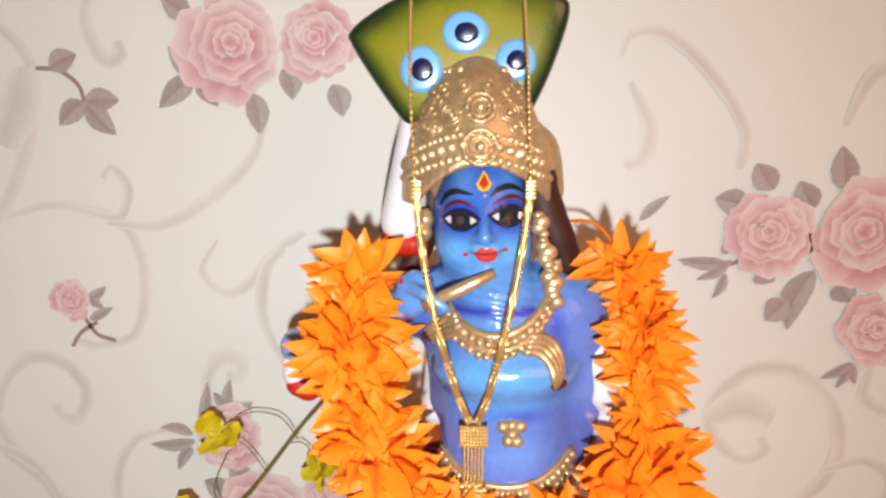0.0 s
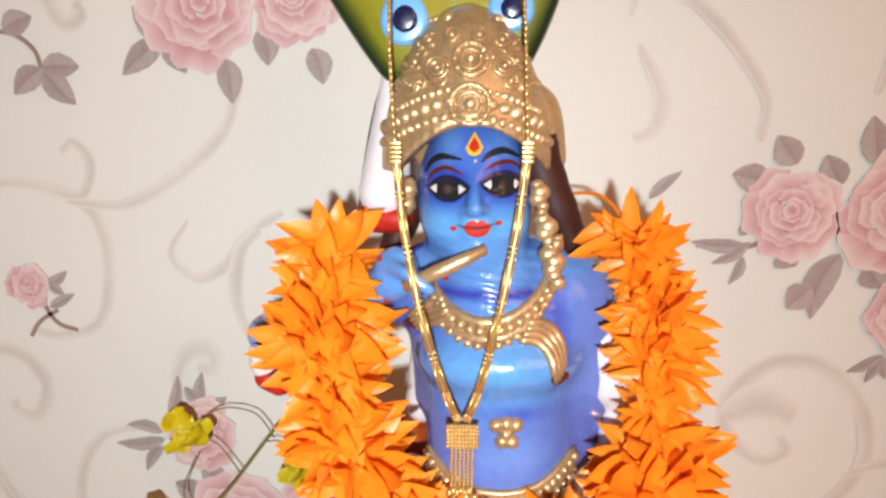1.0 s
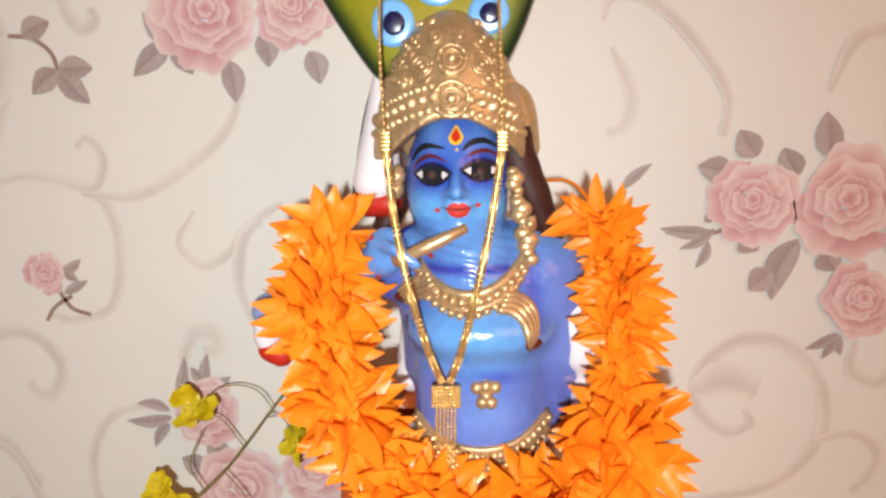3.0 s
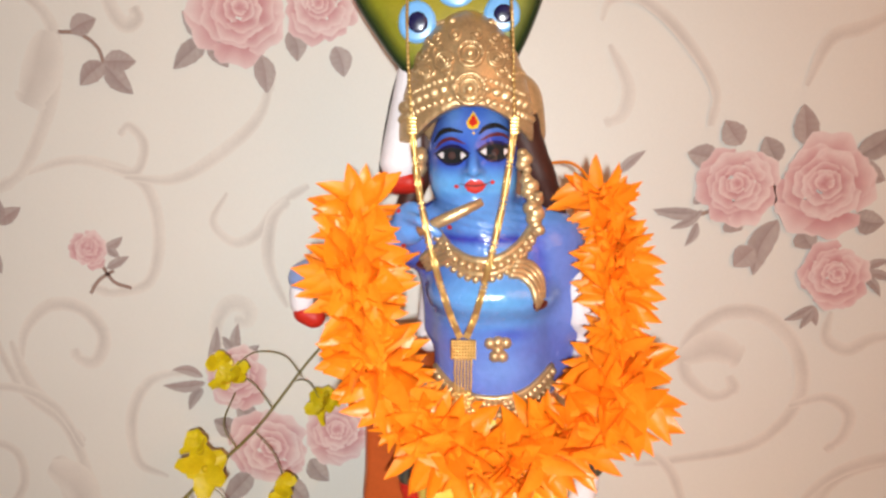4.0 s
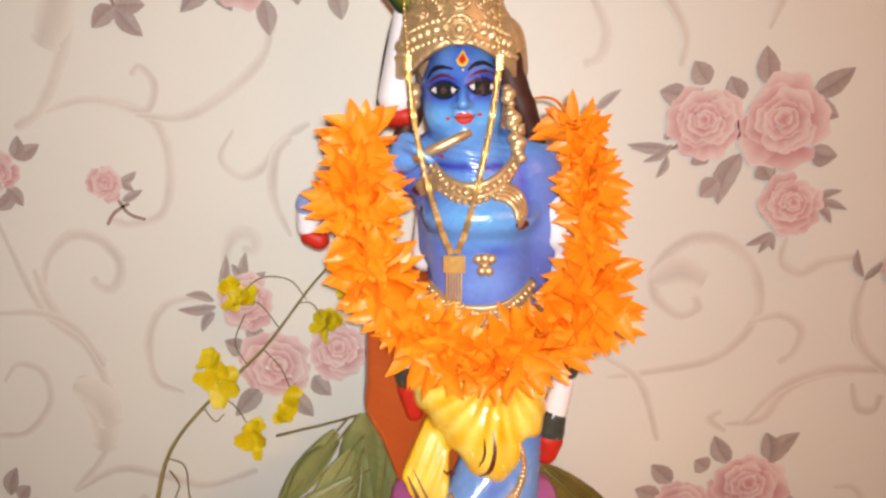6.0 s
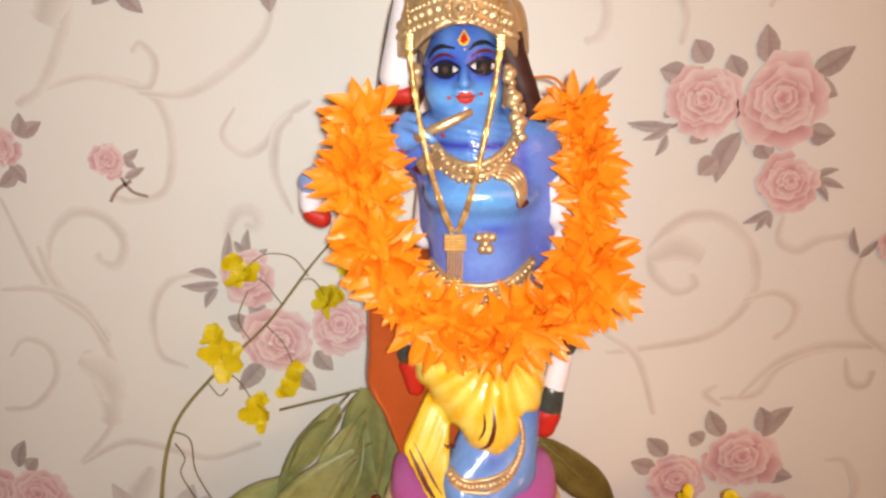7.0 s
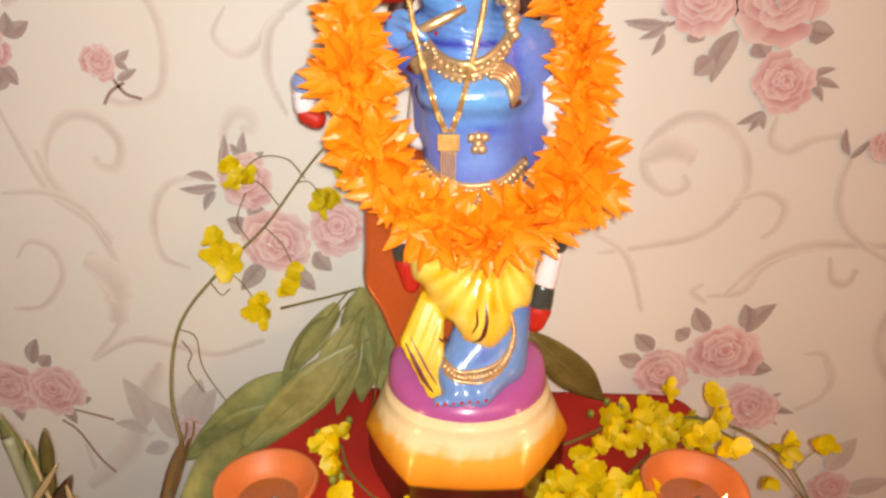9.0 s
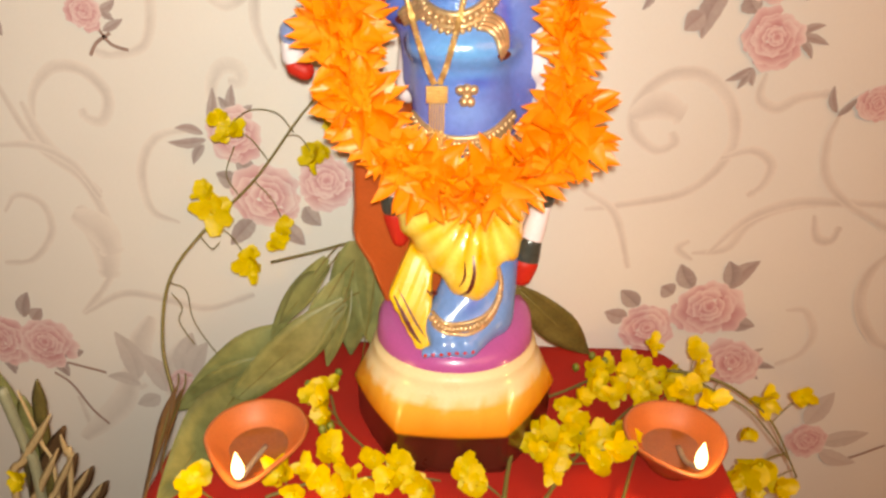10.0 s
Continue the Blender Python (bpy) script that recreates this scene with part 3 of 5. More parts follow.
    # painted face
    brows = ([(-0.0405, 0.4835), (-0.0365, 0.4893), (-0.0305, 0.4917), (-0.0206, 0.4902)], [(-0.0105, 0.4890), (-0.0058, 0.4932), (0.0016, 0.4946), (0.0100, 0.4908)])
    lids = ([(-0.0395, 0.4790), (-0.0350, 0.4838), (-0.0280, 0.4860), (-0.0192, 0.4826)], [(-0.0088, 0.4850), (-0.0028, 0.4882), (0.0045, 0.4888), (0.0100, 0.4855)])
    for ex, ez, brow, lid in ((-0.0278, 0.4753, brows[0], lids[0]), (0.0003, 0.4777, brows[1], lids[1])):
        almond = [(ex + 0.0112 * math.cos(a), ez + 0.0056 * math.sin(a) * (1 - 0.30 * abs(math.cos(a)) ** 3)) for a in (2 * math.pi * k / 32 for k in range(32))]
        patch(almond, BLACK, lift=0.0006, centre=(ex, ez))
        for side in (-1, 1):
            tip = ex + side * 0.0096
            patch([(tip, ez + 0.0002), (ex + side * 0.0062, ez + 0.0023), (ex + side * 0.0052, ez), (ex + side * 0.0062, ez - 0.0024)], WHITE, lift=0.0010, rings=2)
        patch(oval(ex, ez, 0.0058, 0.0052), BLACK, lift=0.0012)
        patch(oval(ex, ez - 0.0002, 0.0024, 0.0024), HAIR, lift=0.0015)
        stroke([(ex - 0.0125, ez + 0.0004), (ex - 0.006, ez + 0.0046), (ex, ez + 0.0060), (ex + 0.006, ez + 0.0048), (ex + 0.0122, ez + 0.0010)], 0.0022, NAVY, lift=0.0008)
        stroke([(ex - 0.0105, ez - 0.0012), (ex - 0.005, ez - 0.0052), (ex, ez - 0.0061), (ex + 0.005, ez - 0.0052), (ex + 0.0105, ez - 0.0010)], 0.0014, NAVY, lift=0.0008)
        stroke(lid, 0.0024, MAROON, lift=0.0007)
        stroke(brow, 0.0036, BLACK, lift=0.0006)
    patch([(-0.0198, 0.4560), (-0.0172, 0.4590), (-0.0145, 0.4600), (-0.0125, 0.4588), (-0.0105, 0.4601), (-0.0080, 0.4590), (-0.0053, 0.4564), (-0.0078, 0.4524), (-0.0125, 0.4507), (-0.0172, 0.4522)], SRED, lift=0.0014, rings=7)
    stroke([(-0.0235, 0.4570), (-0.0125, 0.4558), (-0.0020, 0.4582)], 0.0010, MAROON, lift=0.0020)
    for x, z in ((-0.0248, 0.4550), (-0.0014, 0.4580)):
        patch(oval(x, z, 0.0017, 0.0013, 12), SRED, rings=2)
    patch([(-0.0143, 0.5040), (-0.0172, 0.4990), (-0.0188, 0.4960), (-0.0172, 0.4928), (-0.0143, 0.4918), (-0.0114, 0.4930), (-0.0098, 0.4962), (-0.0114, 0.4992)], YELLOW, lift=0.0008)
    patch([(-0.0142, 0.5018), (-0.0165, 0.4980), (-0.0172, 0.4958), (-0.0143, 0.4934), (-0.0114, 0.4960), (-0.0121, 0.4982)], SRED, lift=0.0013)
    patch(oval(-0.0137, 0.4895, 0.0008, 0.0008, 10), YELLOW, rings=2)
    # finger tips and toe nails in red
    for k in range(7):
        patch(oval(-0.0275 + 0.0070 * k, 0.1225 + 0.0006 * k, 0.0017, 0.0016, 10), SRED, rings=2)
    for x, z in ((-0.030, 0.4265), (-0.063, 0.4395), (-0.060, 0.4155)):
        patch(oval(x, z, 0.0018, 0.0016, 10), SRED, rings=2)
    # feather eyes
    for x, z, rx, rz in ((-0.0267, 0.5855, 0.0140, 0.0122), (-0.0535, 0.5640, 0.0128, 0.0140), (0.0040, 0.5690, 0.0122, 0.0122)):
        for k, (fx, fz, y, m) in enumerate(((1, 1, -0.0074, SKY), (0.52, 0.50, -0.0090, NAVY))):
            ring = oval(x + 0.0008 * k, z - 0.0004 * k, rx * fx, rz * fz, 28, 0.03)
            verts = [(x, y - 0.0007, z)] + [(p[0], y - 0.0005, p[1]) for p in oval(x, z, rx * fx * 0.8, rz * fz * 0.8)] + [(p[0], y, p[1]) for p in ring] + [(p[0], y + 0.0030, p[1]) for p in ring]
            faces = [(0, 1 + (j + 1) % 28, 1 + j) for j in range(28)]
            for r in range(2):
                faces += [(1 + r * 28 + j, 1 + r * 28 + (j + 1) % 28, 29 + r * 28 + (j + 1) % 28, 29 + r * 28 + j) for j in range(28)]
            put(verts, faces, m)
    # hair behind the ears
    for ctrl, r in (([(0.017, -0.004, 0.500), (0.022, -0.004, 0.482), (0.030, -0.004, 0.464), (0.038, -0.002, 0.446), (0.045, 0.0, 0.430)], 0.0125), ([(-0.048, 0.012, 0.49), (-0.050, 0.010, 0.47), (-0.062, 0.006, 0.44), (-0.070, 0.004, 0.42)], 0.0100)):
        put_bm(tube(bmesh.new(), curve_points(ctrl, 16), [r * (1 + 0.03 * math.sin(k * 1.7)) * (1 - 0.40 * (k / 15) ** 2) for k in range(16)], 16), HAIR)
    # back of the headdress
    put_sdf(lambda P: join([s_ball(P, (-0.012, 0.012, 0.504), (0.045, 0.026, 0.037)), s_limb(P, (0.018, 0.008, 0.515), (0.024, 0.006, 0.490), 0.013, 0.012)], 0.008), (-0.07, -0.012, 0.46), (0.045, 0.04, 0.565), 0.0025, GOLD)
    # scarf: white with red and black ends
    put_sdf(lambda P: s_limb(P, (-0.060, 0.006, 0.535), (-0.0665, 0.002, 0.470), 0.008, 0.0150), (-0.09, -0.02, 0.45), (-0.04, 0.035, 0.55), 0.002, WHITE)
    put_sdf(lambda P: join([s_ball(P, (-0.070, 0.004, 0.4565), (0.0135, 0.013, 0.0105)), s_ball(P, (-0.060, 0.002, 0.4555), (0.010, 0.012, 0.009))], 0.004), (-0.092, -0.015, 0.44), (-0.04, 0.025, 0.475), 0.002, SRED)
    put_bm(tube(bmesh.new(), curve_points([(-0.064, 0.020, 0.545), (-0.0735, 0.018, 0.515), (-0.081, 0.016, 0.475), (-0.0825, 0.012, 0.455)], 14), 0.0022, 8), BLACK)
    put_sdf(lambda P: s_limb(P, (-0.141, 0.004, 0.3735), (-0.142, 0.004, 0.365), 0.0100, 0.0090), (-0.17, -0.025, 0.345), (-0.12, 0.02, 0.40), 0.002, WHITE)
    put_sdf(lambda P: s_limb(P, (-0.140, 0.004, 0.3575), (-0.133, 0.004, 0.354), 0.0085, 0.0085), (-0.165, -0.025, 0.335), (-0.115, 0.02, 0.38), 0.002, SRED)
    put_sdf(lambda P: join([s_limb(P, (0.058, -0.008, 0.386), (0.061, -0.010, 0.362), 0.011, 0.011), s_limb(P, (0.066, -0.004, 0.362), (0.074, -0.002, 0.262), 0.012, 0.010)], 0.006), (0.035, -0.04, 0.240), (0.09, 0.02, 0.41), 0.002, WHITE)
    for a, b, ra, rb, m in (((0.0735, -0.002, 0.258), (0.0735, -0.002, 0.246), 0.0108, 0.0105, CHAR), ((0.0725, -0.002, 0.240), (0.0660, -0.004, 0.210), 0.0092, 0.0105, WHITE), ((0.0640, -0.005, 0.204), (0.0620, -0.006, 0.190), 0.0110, 0.0120, CHAR), ((0.0605, -0.007, 0.183), (0.0580, -0.008, 0.1725), 0.0124, 0.0106, SRED),
                            ((-0.052, 0.0, 0.300), (-0.060, -0.002, 0.252), 0.012, 0.012, WHITE), ((-0.0605, -0.002, 0.246), (-0.0595, -0.002, 0.236), 0.0118, 0.0118, CHAR), ((-0.043, 0.022, 0.372), (-0.047, 0.022, 0.335), 0.0115, 0.0115, WHITE), ((-0.058, -0.002, 0.226), (-0.0545, -0.004, 0.205), 0.0115, 0.008, SRED)):
        c0 = np.minimum(a, b) - 0.018
        c1 = np.maximum(a, b) + 0.018
        put_sdf(lambda P, a=a, b=b, ra=ra, rb=rb: s_limb(P, a, b, ra, rb), c0, c1, 0.002, m)
    # support behind the legs
    put_sdf(lambda P: np.maximum(join([s_limb(P, (-0.066, 0.022, 0.295), (-0.068, 0.022, 0.205), 0.032, 0.032), s_limb(P, (-0.066, 0.022, 0.205), (-0.030, 0.024, 0.110), 0.032, 0.035), s_ball(P, (0.0, 0.03, 0.24), (0.055, 0.028, 0.13))], 0.01), np.abs(P[:, 1] - 0.022) - 0.016), (-0.11, 0.0, 0.09), (0.07, 0.05, 0.40), 0.0025, TRUNK)
    # flute, collar, ear drops, tassels, belt, anklets
    put_bm(tube(bmesh.new(), [(-0.0075, -0.0495, 0.4462), (-0.019, -0.0510, 0.4408), (-0.030, -0.0515, 0.4355), (-0.049, -0.0505, 0.4265)], [0.0026, 0.0036, 0.0040, 0.0034], 12), GOLD)
    bm = bmesh.new()
    arc = [(-0.0385, 0.4180), (-0.030, 0.4085), (-0.016, 0.4015), (0.0, 0.4015), (0.014, 0.4085), (0.0245, 0.420), (0.030, 0.434), (0.0285, 0.446)]
    for off, r, dz in ((0.0, 0.0032, 0.0048), (0.0, 0.0028, -0.0038)):
        tube(bm, [front(p[0], p[2] + dz, lift=0.0) for p in curve_points([(x, 0, z) for x, z in arc], 30)], r, 8)
    for k, p in enumerate(curve_points([(x, 0, z) for x, z in arc], 22)):
        ball(bm, front(p[0], p[2] + 0.0004, lift=0.0016), 0.0033)
        ball(bm, front(p[0] - 0.001, p[2] - 0.0068, lift=0.0008), 0.0027)
    put_bm(bm, GOLD)
    bm = bmesh.new()
    for k in range(15):
        t = k / 14
        ball(bm, (0.0185 + 0.0100 * t + 0.0012 * math.sin(k * 2.4), -0.022 - 0.012 * t, 0.476 - 0.050 * t), 0.0036 + 0.0013 * math.sin(k * 1.3) + 0.0012 * t, 0, 10, 8, (1.15, 0.8, 1.0))
        if k < 6:
            ball(bm, (-0.0500 - 0.003 * t, -0.020 - 0.012 * t, 0.476 - 0.036 * t), 0.0045 + 0.001 * math.sin(k * 2.1), 0, 10, 8)
    put_bm(bm, GOLD)
    for s, pts in ((1, [(0.012, 0.4015), (0.022, 0.399), (0.029, 0.391), (0.0315, 0.377)]), (-1, [(-0.028, 0.412), (-0.036, 0.407), (-0.043, 0.4035), (-0.049, 0.3985)])):
        bm = bmesh.new()
        for k in range(4):
            o = (k - 1.5) * 0.0030
            tube(bm, [front(p[0] + o * 0.5 * s, p[2] + o * 0.9, lift=0.0015) for p in curve_points([(x, 0, z) for x, z in pts], 12)], [0.0028] * 9 + [0.0025, 0.0020, 0.0012], 8)
        put_bm(bm, GOLD)
        x, z = pts[-1]
        patch(oval(x, z, 0.0052, 0.0036), MAROON, lift=0.0026)
    for dx, dz in ((-0.0052, 0.0025), (0.0052, 0.0028), (0.0, -0.0022), (-0.002, -0.0062), (0.003, -0.0064), (0.0, 0.0035)):
        bm = ball(bmesh.new(), front(0.0035 + dx, 0.3475 + dz, lift=0.0), 0.0042, 0, 10, 8)
        put_bm(bm, GOLD)
    bm = bmesh.new()
    belt = curve_points([(-0.040, 0, 0.322), (-0.022, 0, 0.311), (0.0, 0, 0.308), (0.022, 0, 0.312), (0.042, 0, 0.325)], 26)
    for dz in (0.004, -0.004):
        tube(bm, [front(p[0], p[2] + dz, lift=0.0015) for p in belt], 0.0022, 8)
    for p in belt:
        ball(bm, front(p[0], p[2], lift=0.003), 0.0031)
        ball(bm, front(p[0], p[2] - 0.0085, lift=0.004), 0.0024)
    put_bm(bm, GOLD)
    bm = bmesh.new()
    band = curve_points([(-0.0222, 0, 0.1482), (-0.0078, 0, 0.1425), (0.0089, 0, 0.1426), (0.0255, 0, 0.1475), (0.0346, 0, 0.1581), (0.0380, 0, 0.1742), (0.0349, 0, 0.1899), (0.0299, 0, 0.2000)], 34)
    for k, p in enumerate(band):
        ball(bm, front(p[0], p[2], lift=0.0), 0.0036 if k < 22 else 0.0028, 0, 8, 6)
    for dz in (0.0036, -0.0036):
        tube(bm, [front(p[0], p[2] + dz, lift=-0.0005) for p in band[:24]], 0.0019, 8)
    put_bm(bm, GOLD)
    # maroon borders of the yellow cloth
    for ctrl, w in (([(0.0124, 0.2073), (0.0137, 0.1916), (0.0094, 0.1760), (0.0014, 0.1680)], 0.0036), ([(0.0050, 0.2040), (0.0055, 0.1900), (0.0010, 0.1790)], 0.0022),
                    ([(-0.0575, 0.1640), (-0.0480, 0.1475), (-0.0405, 0.1350), (-0.0320, 0.1250)], 0.0042), ([(-0.0530, 0.1690), (-0.0430, 0.1520), (-0.0355, 0.1400), (-0.0285, 0.1310)], 0.0020), ([(-0.0284, 0.1690), (-0.0202, 0.1630), (-0.0050, 0.1570)], 0.0030)):
        stroke(ctrl, w, MAROON, wrap, 0.0007)

    verts, faces, mats, cols, base = [], [], [], [], 0
    for v, f, m, c in pieces:
        verts.append(v)
        cols.append(np.ones((len(v), 3)) * np.array((0.85, 0.52, 0.03) if m == YELLOW else (0.75, 0.75, 0.75)) if c is None else np.asarray(c, float))
        faces += [tuple(i + base for i in q) for q in f]
        mats += list(m) if isinstance(m, list) else [m] * len(f)
        base += len(v)
    me = bpy.data.meshes.new("statue")
    me.from_pydata(np.concatenate(verts).tolist(), [], faces)
    for m in STATUE_MATS:
        me.materials.append(m)
    me.polygons.foreach_set("material_index", mats)
    me.polygons.foreach_set("use_smooth", [True] * len(faces))
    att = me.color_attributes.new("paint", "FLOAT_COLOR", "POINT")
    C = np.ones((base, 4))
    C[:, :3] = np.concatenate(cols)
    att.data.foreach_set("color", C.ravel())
    me.validate()
    bm = bmesh.new()
    bm.from_mesh(me)
    bmesh.ops.recalc_face_normals(bm, faces=bm.faces)
    bm.to_mesh(me)
    bm.free()
    ob = new("statue", me)
    ob.location = S0
    return tagged(ob, "painted blue clay statue, gold headdress and yellow robe, on orange base", "statue")


statue()

# ---- the garland ----
def petal_mesh(name, length, width, cup, curl, seed):
    """A thin pointed petal from the origin along +x, creased down its middle."""
    rnd = random.Random(seed)
    bm = bmesh.new()
    rows = []
    for i in range(6):
        t = i / 5
        w = width * (0.34 + 0.66 * math.sin(math.pi * min(1.0, 0.12 + t * 0.60) ** 0.9)) * (1 - t ** 3.2 * 0.97) / 2
        z = curl * length * t * t + 0.04 * length * math.sin(5 * t + seed)
        y0 = 0.06 * length * math.sin(2.4 * t + seed)
        rows.append([bm.verts.new((length * t, y0 + s * w, z + cup * w * abs(s) + rnd.uniform(-1, 1) * 0.0006)) for s in (-1, -0.5, 0, 0.5, 1)])
    for a, b in zip(rows, rows[1:]):
        for k in range(4):
            bm.faces.new((a[k], a[k + 1], b[k + 1], b[k]))
    me = bpy.data.meshes.new(name)
    bm.to_mesh(me)
    bm.free()
    me.polygons.foreach_set("use_smooth", [True] * len(me.polygons))
    return me


def garland():
    g = thing("garland", "orange plastic petal garland hung round the statue's shoulders", "garland", at=S0)
    ctrl = [(-0.040, 0.030, 0.462), (-0.066, 0.006, 0.468), (-0.086, -0.026, 0.446), (-0.093, -0.040, 0.412), (-0.089, -0.048, 0.375), (-0.076, -0.052, 0.332), (-0.048, -0.056, 0.296), (-0.006, -0.062, 0.275), (0.034, -0.060, 0.284),
            (0.080, -0.052, 0.309), (0.081, -0.046, 0.358), (0.080, -0.040, 0.405), (0.071, -0.026, 0.444), (0.056, 0.004, 0.468), (0.030, 0.030, 0.466)]
    path = curve_points(ctrl, 240)
    part("string", tube(bmesh.new(), path, 0.0012, 6), M_PETAL_REST, g, "thin orange thread")
    meshes = []
    for k in range(8):
        me = petal_mesh("petal", 0.0345 + 0.003 * (k % 4), 0.0150 + 0.0022 * (k % 3), 0.30 + 0.18 * (k % 3), (-0.22, 0.05, 0.28, -0.05)[k % 4], k)
        me.materials.append(M_PETAL)
        meshes.append(me)
    rnd = random.Random(4)
    spots = []
    rings = 66
    for r in range(rings):
        i = int((r + 0.5) / rings * 239)
        p = Vector(path[i])
        d = (Vector(path[min(i + 3, 239)]) - Vector(path[max(i - 3, 0)])).normalized()
        out = Vector((0, -1, 0)) - d * d.dot(Vector((0, -1, 0)))
        out = out.normalized() if out.length > 0.1 else Vector((1, 0, 0))
        side = d.cross(out).normalized()
        n = 21
        if i < 36 or i > 209:
            continue
        big = (0.93 + 0.15 * math.sin(r * 0.9)) * (0.74 if i > 164 else 1.06 if i > 136 else 0.95)
        for k in range(n):
            a = 2 * math.pi * (k + rnd.uniform(-0.3, 0.3)) / n + r * 1.3
            lean = rnd.uniform(-0.55, 0.65) if math.cos(a) < 0.6 else rnd.choice((-1, 1)) * rnd.uniform(0.6, 1.3)
            v = (out * math.cos(a) + side * math.sin(a) + d * lean).normalized()
            if math.cos(a) < -0.75:
                continue
            twist = rnd.uniform(-0.85, 0.85)
            x = v
            z = out * abs(math.sin(a)) * 1.3 + d * (0.30 if lean > 0 else -0.30) + d * (-lean if math.cos(a) > 0.5 else 0) + out * 0.25
            z = (z - x * x.dot(z)).normalized()
            y = z.cross(x)
            y, z = y * math.cos(twist) + z * math.sin(twist), z * math.cos(twist) - y * math.sin(twist)
            m = Matrix((x, y, z)).transposed().to_4x4()
            s = big * rnd.uniform(0.82, 1.08)
            spots.append((math.cos(a), Matrix.Translation(p + d * rnd.uniform(-0.003, 0.003)) @ m @ Matrix.Scale(s, 4), rnd.randrange(8)))
    spots.sort(key=lambda q: -q[0])
    for c, m, k in spots[:300]:
        ob = new("petal", meshes[k])
        ob.parent = g
        ob.matrix_basis = m
    bm = bmesh.new()
    for c, m, k in spots[300:]:
        start = len(bm.verts)
        bm.from_mesh(meshes[k])
        bm.verts.ensure_lookup_table()
        for v in bm.verts[start:]:
            v.co = m @ v.co
    tagged(part("petals", bm, M_PETAL_REST, g), kind="stuff")
    return g


garland()

# ---- hung and laid round the statue ----
def gold_necklace():
    """Thin gold chain from over the fan, thickening to tubes that meet in a woven clasp with tassels."""
    g = thing("gold_necklace", "long gold bead necklace hanging over the statue's front", "necklace", at=S0)
    left = [(-0.060, 0.006, 0.6140), (-0.0595, -0.004, 0.6165), (-0.0585, -0.0125, 0.610), (-0.0575, -0.028, 0.585), (-0.0555, -0.047, 0.545), (-0.0525, -0.053, 0.495)]
    right = [(0.007, 0.006, 0.6130), (0.0075, -0.004, 0.6165), (0.008, -0.0125, 0.610), (0.009, -0.028, 0.585), (0.0105, -0.046, 0.545), (0.0120, -0.053, 0.495)]
    low_l = [(-0.0525, -0.053, 0.493), (-0.0480, -0.056, 0.455), (-0.0395, -0.062, 0.415), (-0.0290, -0.0600, 0.378), (-0.0212, -0.0565, 0.3575)]
    low_r = [(0.0120, -0.053, 0.493), (0.0070, -0.056, 0.455), (-0.0010, -0.062, 0.415), (-0.0100, -0.0600, 0.378), (-0.0172, -0.0565, 0.3575)]
    for up in (left, right):
        bm = bmesh.new()
        pts = curve_points(up, 70)
        for k in range(len(pts) - 1):
            mid, d = Vector((pts[k] + pts[k + 1]) / 2), Vector(pts[k + 1] - pts[k])
            tube(bm, [mid - d * 0.62, mid, mid + d * 0.62], [0.0006, 0.00115, 0.0006], 6)
        part("chain", bm, M_GOLD_METAL, g, "fine gold chain")
    for low in (low_l, low_r):
        s = part("strand", tube(bmesh.new(), curve_points(low, 40), 0.0009, 6), M_GOLD_METAL, g)
        pts = curve_points(low, 61)
        for c in range(3):
            bm = bmesh.new()
            for k in range(0, 60, 1):
                a, b = Vector(pts[k]), Vector(pts[k + 1])
                d = (b - a).normalized()
                side = d.cross(Vector((0, 1, 0))).normalized() * (c - 1) * 0.0015
                if (k % 10) < 7:
                    if k % 10 == 0:
                        e = Vector(pts[min(k + 7, 60)])
                        tube(bm, [a + side, a + side + (e - a) * 0.5, e + side], [0.0007, 0.0008, 0.0007], 6)
                else:
                    ball(bm, (a + b) / 2 + side, 0.0010, 0, 6, 5)
            part("bead_strand", bm, M_GOLD_METAL, g)
        top = Vector(low[0])
        bm = bmesh.new()
        for k in range(5):
            box(bm, (top.x - 0.0030, top.y - 0.0016, top.z - 0.004 + 0.0022 * k), (top.x + 0.0030, top.y + 0.0016, top.z - 0.0022 + 0.0022 * k), 0.0005)
        part("spacer", bm, M_GOLD_METAL, g, "ribbed gold spacer")
    bm = bmesh.new()
    for i in range(9):
        for j in range(6):
            ball(bm, (-0.0265 + 0.00185 * i, -0.0575, 0.3445 + 0.00215 * j), 0.00122, 0, 6, 5)
    box(bm, (-0.0270, -0.0572, 0.3440), (-0.0112, -0.0555, 0.3562), 0.0004)
    part("clasp", bm, M_GOLD_METAL, g, "square woven gold clasp")
    rnd = random.Random(3)
    for i in range(6):
        x = -0.0245 + 0.0021 * i
        bm = bmesh.new()
        L = 0.022 + rnd.uniform(-0.002, 0.002)
        for k in range(13):
            ball(bm, (x + 0.00012 * math.sin(k), -0.0572 - 0.00012 * k, 0.3428 - L * k / 12), 0.00095, 0, 6, 5)
        for k, dx in enumerate((-0.0012, 0.0012, 0.0, -0.0010, 0.0011)):
            ball(bm, (x + dx, -0.0595 - 0.0006 * (k % 2), 0.3200 - 0.0029 * k + 0.001 * (i % 2)), 0.0019, 0, 8, 6)
        part("tassel", bm, M_GOLD_METAL, g)
    return g


gold_necklace()


